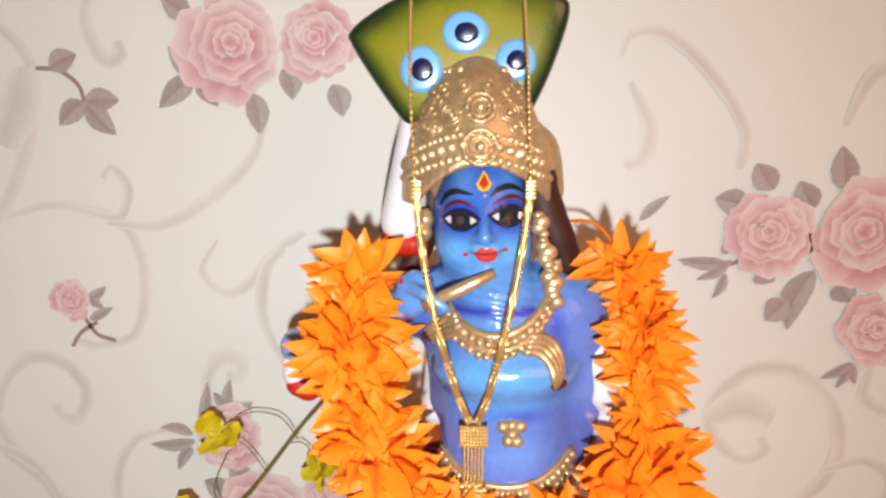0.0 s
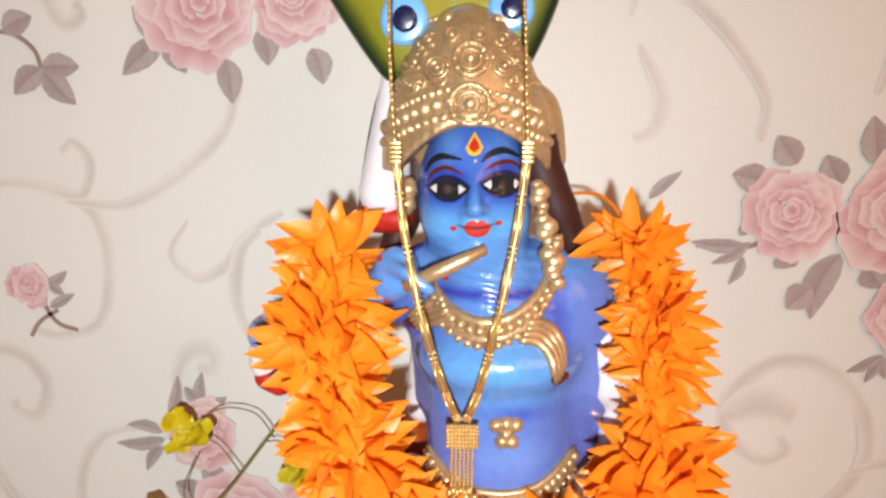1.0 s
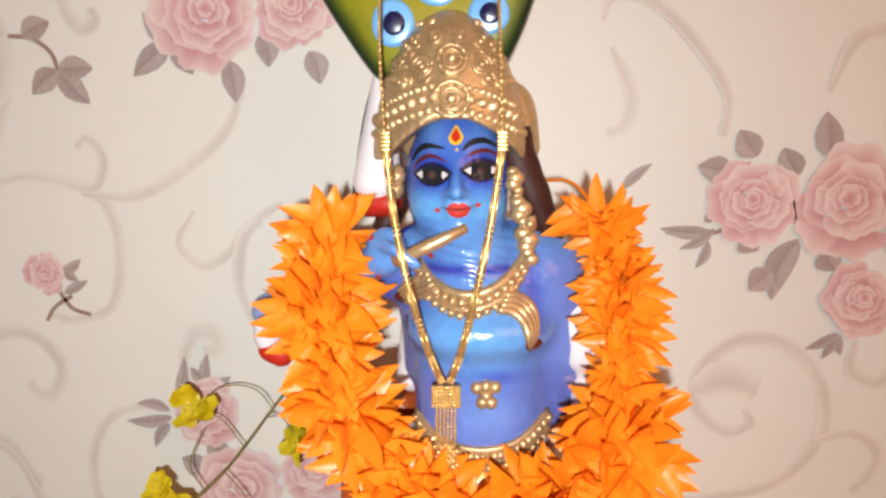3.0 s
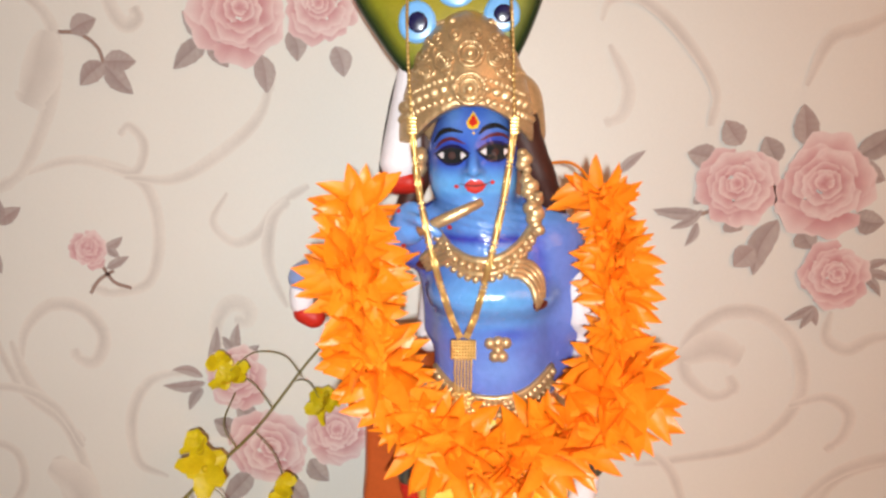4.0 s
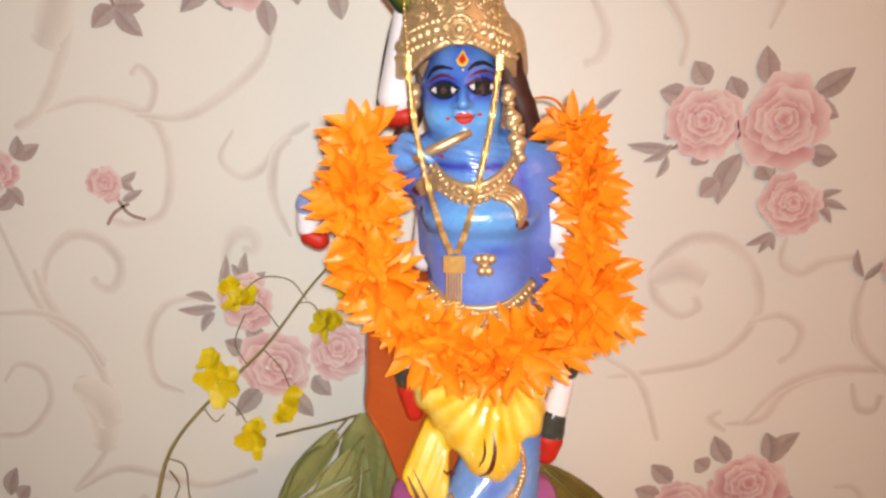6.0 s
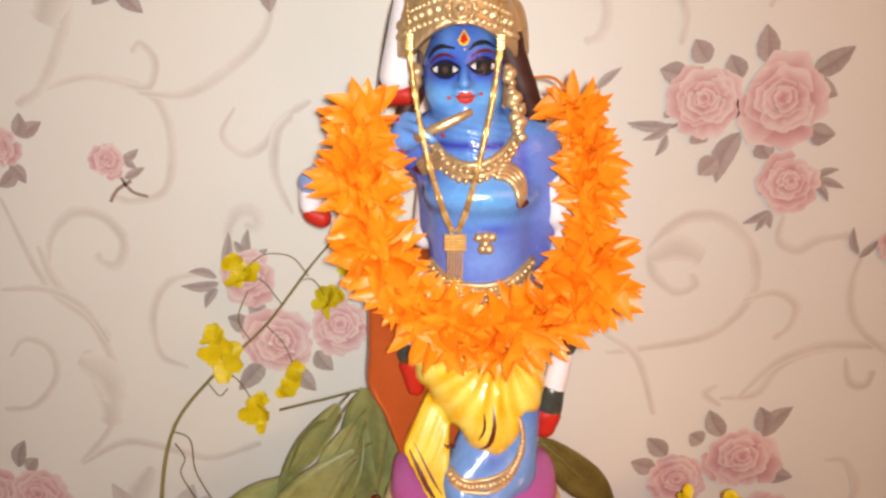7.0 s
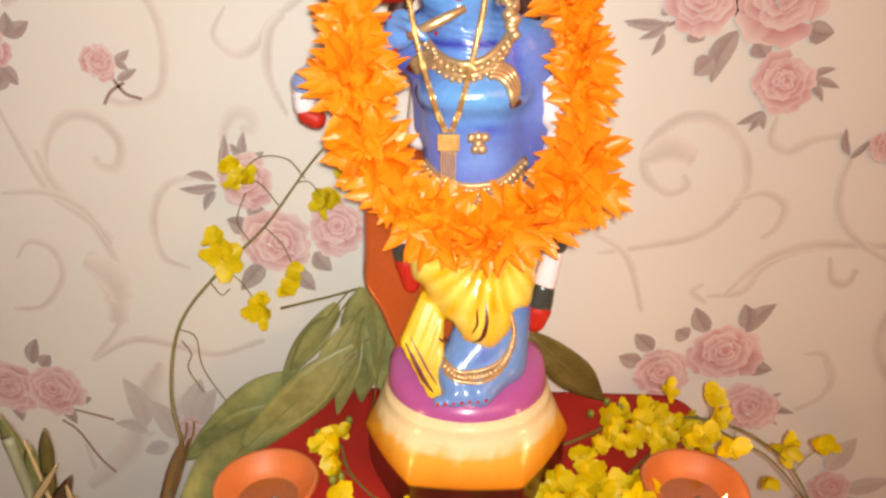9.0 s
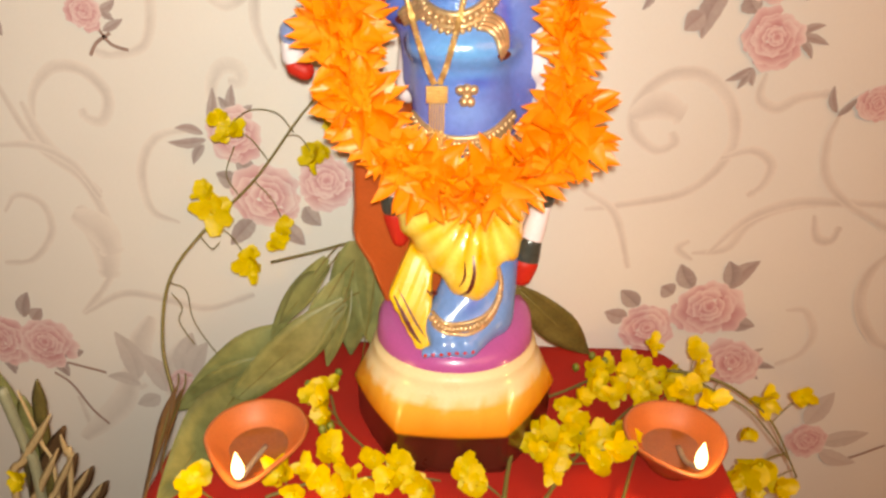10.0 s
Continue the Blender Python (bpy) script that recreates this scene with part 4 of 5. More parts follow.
def leaf_blade(name, length, width, bend, fold, seed, mat):
    """A long leaf from the origin along +x with a raised midrib; a thin closed blade."""
    rnd = random.Random(seed)
    bm = bmesh.new()
    n = 12
    rows = []
    for i in range(n):
        t = i / (n - 1)
        w = width * max(0.04, math.sin(math.pi * (0.05 + 0.93 * t) ** 0.85)) / 2 * (1 + 0.05 * math.sin(9 * t + seed))
        z = bend * length * t * t
        rows.append([(length * t, s * w, z + fold * w * abs(s) + (0.0006 if s == 0 else 0) + 0.002 * math.sin(7 * t + seed + s)) for s in (-1, -0.55, 0, 0.55, 1)])
    top = [[bm.verts.new(p) for p in r] for r in rows]
    bot = [[bm.verts.new((p[0], p[1], p[2] - 0.0005)) for p in r] for r in rows]
    for i in range(n - 1):
        for k in range(4):
            bm.faces.new((top[i][k], top[i + 1][k], top[i + 1][k + 1], top[i][k + 1]))
            bm.faces.new((bot[i][k], bot[i][k + 1], bot[i + 1][k + 1], bot[i + 1][k]))
        bm.faces.new((top[i][0], bot[i][0], bot[i + 1][0], top[i + 1][0]))
        bm.faces.new((top[i][4], top[i + 1][4], bot[i + 1][4], bot[i][4]))
    return bm


def aim(start, end, roll=0.0):
    """Pose with +x along start-to-end."""
    s, e = Vector(start), Vector(end)
    x = (e - s).normalized()
    up = Vector((0, -1, 0.35))
    z = (up - x * x.dot(up)).normalized()
    y = z.cross(x)
    m = Matrix((x, y, z)).transposed().to_4x4()
    return Matrix.Translation(s) @ m @ Matrix.Rotation(radians(roll), 4, "X"), (e - s).length


def leafy_sprig(name, label, stem, leaves, group="", green=None):
    g = thing(name, label, "leaves", group, stem[0])
    o = Vector(stem[0])
    part("stem", tube(bmesh.new(), [Vector(p) - o for p in curve_points(stem, 14)], [0.0013 - 0.00004 * k for k in range(14)], 6), M_STEM, g)
    # a sixth entry marks brown blades that stand in for the table's shaded edge
    for k, (a, b, w, bend, roll, *stand_in) in enumerate(leaves):
        m, L = aim(Vector(a) - o, Vector(b) - o, roll)
        ob = part("leaf", leaf_blade("leaf", L, w, bend, 0.25, k + 3, M_LEAF), M_EDGE_BROWN if stand_in else (green or M_LEAF), g, "brown blade in place of the shaded table edge" if stand_in else "")
        ob.matrix_basis = m
        part("petiole", tube(bmesh.new(), curve_points([(-0.020, 0.003, 0.004), (-0.010, 0.001, 0.0005), (0.004, 0, 0.0)], 7), 0.0009, 5), M_STEM, ob)
        part("midrib", tube(bmesh.new(), [(L * t, 0, bend * L * t * t + 0.0008) for t in (0.02, 0.3, 0.6, 0.95)], [0.0010, 0.0008, 0.0006, 0.0003], 5), M_STEM, ob)
    return g


def blossom(bm, c, size, rnd, face=None):
    """A five-petalled yellow blossom with cupped crumpled petals."""
    c = Vector(c)
    n = (Vector(face) if face else Vector((rnd.uniform(-0.6, 0.6), -1, rnd.uniform(-0.2, 0.9)))).normalized()
    s = n.cross(Vector((0.2, 0.1, 1))).normalized()
    u = s.cross(n)
    a0 = rnd.uniform(0, 6.28)
    for k in range(8):
        a = a0 + 2.4 * k + rnd.uniform(-0.4, 0.4)
        d = (s * math.cos(a) + u * math.sin(a) + n * rnd.uniform(-0.2, 0.75)).normalized()
        q = n.cross(d).normalized()
        L, w = size * rnd.uniform(0.5, 1.0), size * rnd.uniform(0.45, 0.80)
        cup = rnd.uniform(-0.3, 0.8)
        rows = []
        for i in range(4):
            t = i / 3
            ww = w * (0.25 + 0.95 * math.sin(math.pi * (0.08 + 0.80 * t))) / 2
            rows.append([bm.verts.new(c + d * L * t + q * ww * e + n * (cup * L * t * t + 0.45 * ww * abs(e) + rnd.uniform(-1, 1) * 0.13 * size)) for e in (-1, -0.4, 0.4, 1)])
        for r0, r1 in zip(rows, rows[1:]):
            for j in range(3):
                bm.faces.new((r0[j], r0[j + 1], r1[j + 1], r1[j]))
    ball(bm, c + n * size * 0.12, size * 0.13, 0, 6, 4)
    return bm


def flower_spray(name, label, stem, blooms, seed, rad=0.0016, group="", buds=(), tendrils=(), bloom_size=0.017):
    """A stem with its side stalks and blossoms, each a part."""
    g = thing(name, label, "flowers", group, stem[0])
    o = Vector(stem[0])
    rnd = random.Random(seed)
    pts = curve_points(stem, 30)
    part("stem", tube(bmesh.new(), [Vector(p) - o for p in pts], [rad * (1 - 0.5 * k / 29) for k in range(30)], 7), M_STEM, g)
    for k, bloom in enumerate(blooms):
        c, size = bloom if len(bloom) == 2 else (bloom, bloom_size * rnd.uniform(0.85, 1.15))
        c = Vector(c)
        near = min(pts, key=lambda p: (Vector(p) - c).length)
        mid = (Vector(near) + c) / 2 + Vector((0, 0.002, 0.010 if c.z > 0.85 else 0.0))
        if (Vector(near) - c).length > 0.004 and size > 0.0165:
            part("stalk", tube(bmesh.new(), [Vector(p) - o for p in curve_points([near, mid, c], 8)], 0.0006, 5), M_STEM, g)
        part("blossom", blossom(bmesh.new(), c - o, size, rnd, (rnd.uniform(-0.6, 0.6), -0.7, rnd.uniform(0.4, 1.2)) if len(bloom) == 3 else None), M_BLOOM, g)
    for ctrl in tendrils:
        part("tendril", tube(bmesh.new(), [Vector(p) - o for p in curve_points(ctrl, 16)], 0.0006, 5), M_STEM, g)
    for c in buds:
        part("bud", ball(bmesh.new(), Vector(c) - o, 0.0042, 0, 8, 6, (1, 1, 1.2)), M_BUD, g)
    return g


# brown of the table's shaded left edge, put on two added blades
M_EDGE_BROWN = material("table_edge_brown", (0.26, 0.12, 0.03), 0.6, vary=0.3)
M_OLIVE = material("olive_leaf", (0.115, 0.085, 0.022), 0.45, vary=0.4, blotch=35, second=(0.21, 0.17, 0.05), bump=0.25)
M_BUD = material("green_bud", (0.16, 0.18, 0.02), 0.5, vary=0.3, blotch=200)
flower_spray("yellow_flower_branch", "thin green branch with drooping yellow blossoms leaning on the wall", [(-0.297, 0.47, 0.747), (-0.314, 0.5, 0.795), (-0.305, 0.525, 0.863), (-0.265, 0.545, 0.915), (-0.212, 0.56, 0.965), (-0.165, 0.565, 1.026), (-0.139, 0.56, 1.056)],
    [((-0.231, 0.555, 1.019), 0.021), ((-0.241, 0.558, 1.035), 0.014), ((-0.145, 0.555, 0.995), 0.02), ((-0.134, 0.56, 0.998), 0.013), ((-0.25, 0.535, 0.939), 0.026), ((-0.257, 0.54, 0.959), 0.016), ((-0.182, 0.545, 0.92), 0.014), ((-0.188, 0.545, 0.9), 0.015), ((-0.217, 0.535, 0.877), 0.021), ((-0.22, 0.54, 0.888), 0.013), ((-0.122, 0.56, 1.031), 0.016)], 5, 0.0021, "", (), [[(-0.306, 0.525, 0.859), (-0.291, 0.53, 0.846), (-0.29, 0.535, 0.803), (-0.266, 0.54, 0.747)],
    [(-0.303, 0.52, 0.848), (-0.299, 0.53, 0.825), (-0.305, 0.53, 0.806), (-0.294, 0.535, 0.773)],
    [(-0.272, 0.54, 0.91), (-0.262, 0.545, 0.891), (-0.252, 0.545, 0.899)],
    [(-0.227, 0.555, 0.948), (-0.239, 0.555, 0.973), (-0.227, 0.555, 1.004)],
    [(-0.165, 0.56, 1.019), (-0.181, 0.56, 1.039), (-0.209, 0.56, 1.041), (-0.23, 0.555, 1.025)],
    [(-0.212, 0.56, 0.965), (-0.194, 0.555, 0.948), (-0.182, 0.545, 0.93)]])
# the last two blades are added in place of the table's shaded left edge
leafy_sprig("mango_leaf_bunch", "bunch of long dull green leaves propped beside the statue", [(-0.194, 0.53, 0.884), (-0.142, 0.52, 0.903), (-0.092, 0.51, 0.92), (-0.077, 0.5, 0.899), (-0.093, 0.48, 0.794)],
    [((-0.127, 0.502, 0.905), (-0.196, 0.486, 0.815), 0.027, -0.10, 20), ((-0.110, 0.490, 0.893), (-0.158, 0.474, 0.812), 0.024, -0.06, -15), ((-0.125, 0.498, 0.898), (-0.176, 0.482, 0.835), 0.030, 0.06, 35),
     ((-0.108, 0.482, 0.866), (-0.236, 0.446, 0.752), 0.046, 0.04, -10), ((-0.120, 0.476, 0.850), (-0.190, 0.462, 0.775), 0.030, 0.08, 15), ((-0.098, 0.508, 0.922), (-0.110, 0.500, 0.785), 0.052, -0.06, 8),
     ((-0.090, 0.512, 0.918), (-0.078, 0.506, 0.790), 0.046, 0.06, -6), ((-0.104, 0.486, 0.880), (-0.126, 0.470, 0.795), 0.026, 0.05, 20), ((-0.216, 0.478, 0.771), (-0.249, 0.301, 0.758), 0.056, 0.05, -8),
     ((-0.172, 0.500, 0.822), (-0.292, 0.482, 0.738), 0.046, 0.03, 5), ((-0.200, 0.485, 0.790), (-0.298, 0.470, 0.732), 0.036, 0.02, -8), ((-0.288, 0.460, 0.766), (-0.262, 0.300, 0.756), 0.028, -0.02, 30, 1), ((-0.282, 0.462, 0.764), (-0.272, 0.330, 0.745), 0.022, -0.10, 50, 1)])
leafy_sprig("green_leaf", "single brownish olive leaf propped behind the statue base", [(0.06, 0.47, 0.886), (0.069, 0.475, 0.889), (0.081, 0.48, 0.878)],
    [((0.067, 0.475, 0.889), (0.160, 0.53, 0.772), 0.040, -0.05, 10)], "", M_OLIVE)
flower_spray("yellow_flower_spray", "yellow blossoms on curved green stems laid on the red cloth", [(0.052, 0.32, 0.762), (0.058, 0.362, 0.762), (0.072, 0.422, 0.762), (0.095, 0.462, 0.762), (0.128, 0.485, 0.762), (0.186, 0.524, 0.762), (0.232, 0.532, 0.762)],
    [(0.16, 0.487, 0.774), (0.186, 0.499, 0.774), (0.212, 0.475, 0.772), (0.234, 0.471, 0.774), (0.169, 0.462, 0.772), (0.136, 0.454, 0.774), (0.119, 0.435, 0.777), (0.214, 0.511, 0.772), (0.194, 0.475, 0.772), (0.227, 0.501, 0.772), (0.155, 0.508, 0.772), (0.174, 0.515, 0.772), (0.2, 0.521, 0.772), (0.236, 0.502, 0.772), (0.241, 0.462, 0.772), (0.2, 0.46, 0.772), (0.152, 0.473, 0.772), (0.18, 0.479, 0.772)], 11, 0.0024, "flowers on the table", [(0.158, 0.524, 0.78), (0.137, 0.501, 0.78), (0.17, 0.514, 0.78)])
flower_spray("yellow_flower_spray", "crumpled yellow blossoms on curved green stems beside the clay lamp", [(0.087, 0.326, 0.758), (0.117, 0.376, 0.758), (0.157, 0.422, 0.758), (0.193, 0.464, 0.758), (0.23, 0.495, 0.758)],
    [(0.123, 0.413, 0.776), (0.088, 0.381, 0.766), (0.087, 0.407, 0.766), (0.097, 0.352, 0.771), (0.146, 0.401, 0.768), (0.158, 0.373, 0.776), (0.142, 0.355, 0.776), (0.132, 0.412, 0.766), (0.105, 0.39, 0.766), (0.115, 0.402, 0.766), (0.17, 0.409, 0.766), (0.136, 0.384, 0.766), (0.081, 0.393, 0.766), (0.096, 0.41, 0.766)], 12, 0.0020, "flowers on the table")
flower_spray("yellow_flower_spray", "yellow blossoms on a stem drooping over the table edge", [(0.235, 0.501, 0.78), (0.266, 0.485, 0.785), (0.297, 0.469, 0.78), (0.337, 0.46, 0.748), (0.368, 0.44, 0.691)],
    [(0.222, 0.521, 0.797), (0.263, 0.503, 0.805), (0.259, 0.472, 0.797), (0.254, 0.42, 0.8), (0.239, 0.446, 0.795), ((0.331, 0.47, 0.769), 0.02), ((0.368, 0.47, 0.773), 0.017), ((0.308, 0.45, 0.744), 0.015), ((0.326, 0.44, 0.709), 0.022), ((0.304, 0.43, 0.702), 0.02), ((0.345, 0.43, 0.686), 0.02), ((0.32, 0.43, 0.679), 0.018)], 13, 0.0020, "flowers on the table")
flower_spray("yellow_flower_spray", "small yellow blossoms and green buds on a bent stem", [(-0.125, 0.465, 0.76), (-0.11, 0.425, 0.76), (-0.082, 0.39, 0.76), (-0.046, 0.359, 0.76), (-0.008, 0.326, 0.76)],
    [(-0.133, 0.437, 0.79), (-0.116, 0.401, 0.782), (-0.121, 0.413, 0.79), (-0.12, 0.458, 0.78), (-0.14, 0.435, 0.782)], 14, 0.0016, "flowers on the table", [(-0.118, 0.479, 0.78), (-0.146, 0.457, 0.78), (-0.118, 0.387, 0.78), (-0.111, 0.392, 0.78)])
flower_spray("flower_stem", "bare curved green flower stem among yellow blossoms", [(0.155, 0.325, 0.762), (0.181, 0.39, 0.762), (0.205, 0.441, 0.762), (0.243, 0.5, 0.762)],
    [], 18, 0.0016, "flowers on the table")
flower_spray("flower_stem", "bare curved green flower stem among yellow blossoms", [(0.245, 0.507, 0.78), (0.273, 0.468, 0.78), (0.301, 0.432, 0.78), (0.358, 0.44, 0.71)],
    [], 19, 0.0016, "flowers on the table")
flower_spray("yellow_flower_spray", "heap of yellow blossoms strewn before the statue base", [(-0.158, 0.323, 0.756), (-0.126, 0.34, 0.756), (-0.086, 0.347, 0.756), (-0.046, 0.356, 0.756), (-0.004, 0.35, 0.756)],
    [(-0.146, 0.339, 0.766), (-0.127, 0.347, 0.766), (-0.108, 0.363, 0.774), (-0.085, 0.345, 0.764), (-0.067, 0.365, 0.766), (-0.049, 0.336, 0.766), (-0.027, 0.335, 0.771), (-0.017, 0.326, 0.769), (-0.091, 0.316, 0.774), (-0.13, 0.315, 0.769), (-0.069, 0.317, 0.774), (-0.113, 0.338, 0.764), (-0.044, 0.362, 0.764)], 15, 0.0018, "flowers on the table")
flower_spray("yellow_flower_spray", "single yellow blossom with a short stalk on the cloth", [(0.032, 0.354, 0.755), (0.045, 0.34, 0.755), (0.057, 0.327, 0.755)],
    [(0.022, 0.351, 0.762), (0.016, 0.353, 0.77), (0.029, 0.336, 0.767)], 16, 0.0014, "flowers on the table")
flower_spray("yellow_flower_spray", "yellow blossom lying beside the clay lamp", [(-0.226, 0.335, 0.755), (-0.208, 0.322, 0.755), (-0.189, 0.31, 0.755)],
    [(-0.227, 0.328, 0.762), (-0.223, 0.338, 0.762)], 17, 0.0014, "flowers on the table")


def clay_lamp(centre, turn, reach, label):
    """Terracotta saucer lamp with a pinched spout, oil, wick and a small flame."""
    g = thing("clay_lamp", label, "oil lamp", "clay lamps", centre)
    g.rotation_euler = (0, 0, radians(turn))
    g.scale = (1.12, 1.12, 1.12)
    prof = [(0.0, 0.004), (0.020, 0.004), (0.024, 0.008), (0.034, 0.020), (0.041, 0.031), (0.0425, 0.033), (0.041, 0.0345), (0.0385, 0.033), (0.031, 0.022), (0.020, 0.013), (0.0, 0.011)]
    bm = bmesh.new()
    lathe(bm, [(0.0, 0.0), (0.019, 0.0), (0.020, 0.004)] + prof[2:], 40)
    for v in bm.verts:
        a = math.atan2(v.co.y, v.co.x)
        spout = max(0.0, math.cos(a + math.pi / 2)) ** 5 * (math.hypot(v.co.x, v.co.y) / 0.042) ** 2
        v.co.y -= reach * spout
        v.co.x *= 1 - 0.10 * spout
        v.co.z -= 0.003 * spout
        v.co += Vector((noise.noise(v.co * 60), noise.noise(v.co * 60 + Vector((5, 0, 0))), 0)) * 0.0008
    part("bowl", bm, M_CLAY, g)
    part("oil", lathe(bmesh.new(), [(0.0, 0.0165), (0.023, 0.0165), (0.0245, 0.0168)], 32), M_OIL, g, "dark glossy oil")
    part("wick", tube(bmesh.new(), curve_points([(0.006, 0.0, 0.0165), (0.002, -0.020, 0.0205), (0, -0.030 - reach, 0.030), (0, -0.036 - reach, 0.035)], 12), 0.0022, 7), M_WICK, g, "charred cotton wick")
    fl = bmesh.new()
    lathe(fl, [(0.0, 0.0), (0.0032, 0.0025), (0.0046, 0.007), (0.0045, 0.011), (0.0031, 0.017), (0.0013, 0.022), (0.0, 0.026)], 16, 0, (0, -0.0365 - reach, 0.0345))
    f = part("flame", fl, M_FLAME, g, "bright yellow-white flame")
    d = bpy.data.lights.new("flame_light", "POINT")
    d.energy, d.color, d.shadow_soft_size = 0.26, (1.0, 0.55, 0.20), 0.006
    lo = new("flame_light", d)
    lo.location = Matrix.Translation(centre) @ Euler(g.rotation_euler).to_matrix().to_4x4() @ Vector((0, -0.046 - reach * 1.12, 0.070))
    return g


M_OIL = material("lamp_oil", (0.26, 0.075, 0.022), 0.08, vary=0.2, bump=0.0, coat=0.5)
M_WICK = material("wick_cotton", (0.30, 0.24, 0.18), 0.9, vary=0.4)
M_FLAME = bpy.data.materials.new("flame")
M_FLAME.use_nodes = True
_n = M_FLAME.node_tree.nodes
_e = _n.new("ShaderNodeEmission")
_e.inputs["Color"].default_value, _e.inputs["Strength"].default_value = (1.0, 0.72, 0.34, 1), 9.0
M_FLAME.node_tree.links.new(_e.outputs[0], _n["Material Output"].inputs["Surface"])


clay_lamp((-0.176, 0.373, TABLE_Z + 0.001), 2, 0.020, "lit terracotta oil lamp on the red cloth, bowl stained dark")
clay_lamp((0.213, 0.389, TABLE_Z + 0.001), 10, 0.008, "lit terracotta oil lamp standing among yellow blossoms")


M_STALK = material("cream_stalk", (0.55, 0.40, 0.20), 0.6, vary=0.25, blotch=60)
M_STALK_GREY = material("grey_green_stalk", (0.30, 0.30, 0.19), 0.5, vary=0.2)
M_HUSK = material("brown_husk", (0.11, 0.055, 0.02), 0.7, vary=0.4)


def strip(pts, width, thick, point=True):
    """A flat split stalk along points, facing the room, tapering to its tip."""
    bm = bmesh.new()
    n = len(pts)
    rows = []
    for i, p in enumerate(pts):
        p = Vector(p)
        d = (Vector(pts[min(i + 1, n - 1)]) - Vector(pts[max(i - 1, 0)])).normalized()
        s = d.cross(Vector((0, 1, 0))).normalized()
        w = width / 2 * (1 - 0.85 * max(0, (i / (n - 1) - 0.8) / 0.2) ** 1.5 if point else 1)
        rows.append([bm.verts.new(p + s * w * a + Vector((0, c * thick, 0))) for a, c in ((-1, 0.3), (-0.4, -0.7), (0.4, -0.7), (1, 0.3), (0, 0.9))])
    for a, b in zip(rows, rows[1:]):
        for k in range(5):
            bm.faces.new((a[k], b[k], b[(k + 1) % 5], a[(k + 1) % 5]))
    bm.faces.new(rows[0])
    bm.faces.new(rows[-1][::-1])
    return bm


def stalk_sheaf():
    """Sheaf of green leaves and split cream stalks that stands on the floor beside the table."""
    o = Vector((-0.50, 0.44, 0.0))
    g = thing("stalk_sheaf", "sheaf of green leaves and split cream stalks beside the table", "leaves", at=o)

    def blade(name, tip, low, width, mat, label, back=0.0, tube_like=False):
        (tx, tz), (lx, lz) = tip, low
        fx, fz = lx - (tx - lx) * 0.5, lz - (tz - lz) * 0.9
        ctrl = [(0.0, back, 0.0), (0.0, back, 0.25), (fx - o.x, back, fz), (lx - o.x, back, lz), ((lx + tx) / 2 - o.x, back - 0.003, (lz + tz) / 2), (tx - o.x, back - 0.006, tz)]
        part(name, strip(curve_points(ctrl, 26), width, 0.0022 if not tube_like else width * 0.45, not tube_like), mat, g, label)

    for tip, low, w in (((-0.4136, 0.749), (-0.462, 0.680), 0.0095), ((-0.416, 0.703), (-0.4555, 0.636), 0.0085), ((-0.400, 0.698), (-0.4361, 0.637), 0.0080), ((-0.389, 0.675), (-0.4168, 0.632), 0.0070), ((-0.378, 0.655), (-0.401, 0.620), 0.0065), ((-0.409, 0.722), (-0.413, 0.690), 0.0070)):
        blade("split_stalk", tip, low, w, M_STALK, "split cream stalk")
    for tip, low, w in (((-0.408, 0.727), (-0.448, 0.660), 0.018), ((-0.402, 0.690), (-0.440, 0.625), 0.016), ((-0.388, 0.672), (-0.424, 0.620), 0.016), ((-0.376, 0.652), (-0.405, 0.610), 0.014)):
        blade("husk", tip, low, w, M_HUSK, "dark brown husk", 0.008)
    blade("stalk", (-0.460, 0.778), (-0.458, 0.700), 0.013, M_STALK_GREY, "grey green stalk", 0.002, True)
    blade("split_stalk", (-0.4440, 0.775), (-0.4400, 0.700), 0.0050, M_STALK, "split cream stalk", 0.004)
    blade("leaf", (-0.4249, 0.785), (-0.4380, 0.725), 0.016, M_OLIVE, "dark olive leaf", 0.010)
    blade("leaf", (-0.4700, 0.800), (-0.4640, 0.720), 0.022, M_LEAF, "green leaf", 0.012)
    blade("leaf", (-0.4480, 0.760), (-0.4600, 0.700), 0.024, M_LEAF, "green leaf", 0.014)
    part("blossom", blossom(bmesh.new(), (-0.462 - o.x, -0.014, 0.662), 0.016, random.Random(8)), M_BLOOM, g, "yellow blossom")
    return g


stalk_sheaf()

# ---- printed pattern of the wallpaper ----
M_PRINT = material("printed_ink", (0.95, 0.95, 0.95), 0.55, vary=0.10, grain=700, bump=0.15, blotch=45, attribute="ink")
PRINT_RND = random.Random(9)
SCROLL_LIFT = [0.0005]


def print_mesh(name, verts, faces, cols):
    """A printed shape in the wall's plane: x, z and a small lift, in ink colours."""
    me = bpy.data.meshes.new(name)
    me.from_pydata([(x, WALL_Y - lift, z) for x, z, lift in verts], [], faces)
    me.materials.append(M_PRINT)
    att = me.color_attributes.new("ink", "FLOAT_COLOR", "POINT")
    att.data.foreach_set("color", [v for c in cols for v in (*c, 1.0)])
    ob = new(name, me)
    ob.parent = wall_back
    return ob


def mixed(a, b, t):
    return tuple(p * (1 - t) + q * t for p, q in zip(a, b))


PAPER_INK = (0.79, 0.725, 0.66)


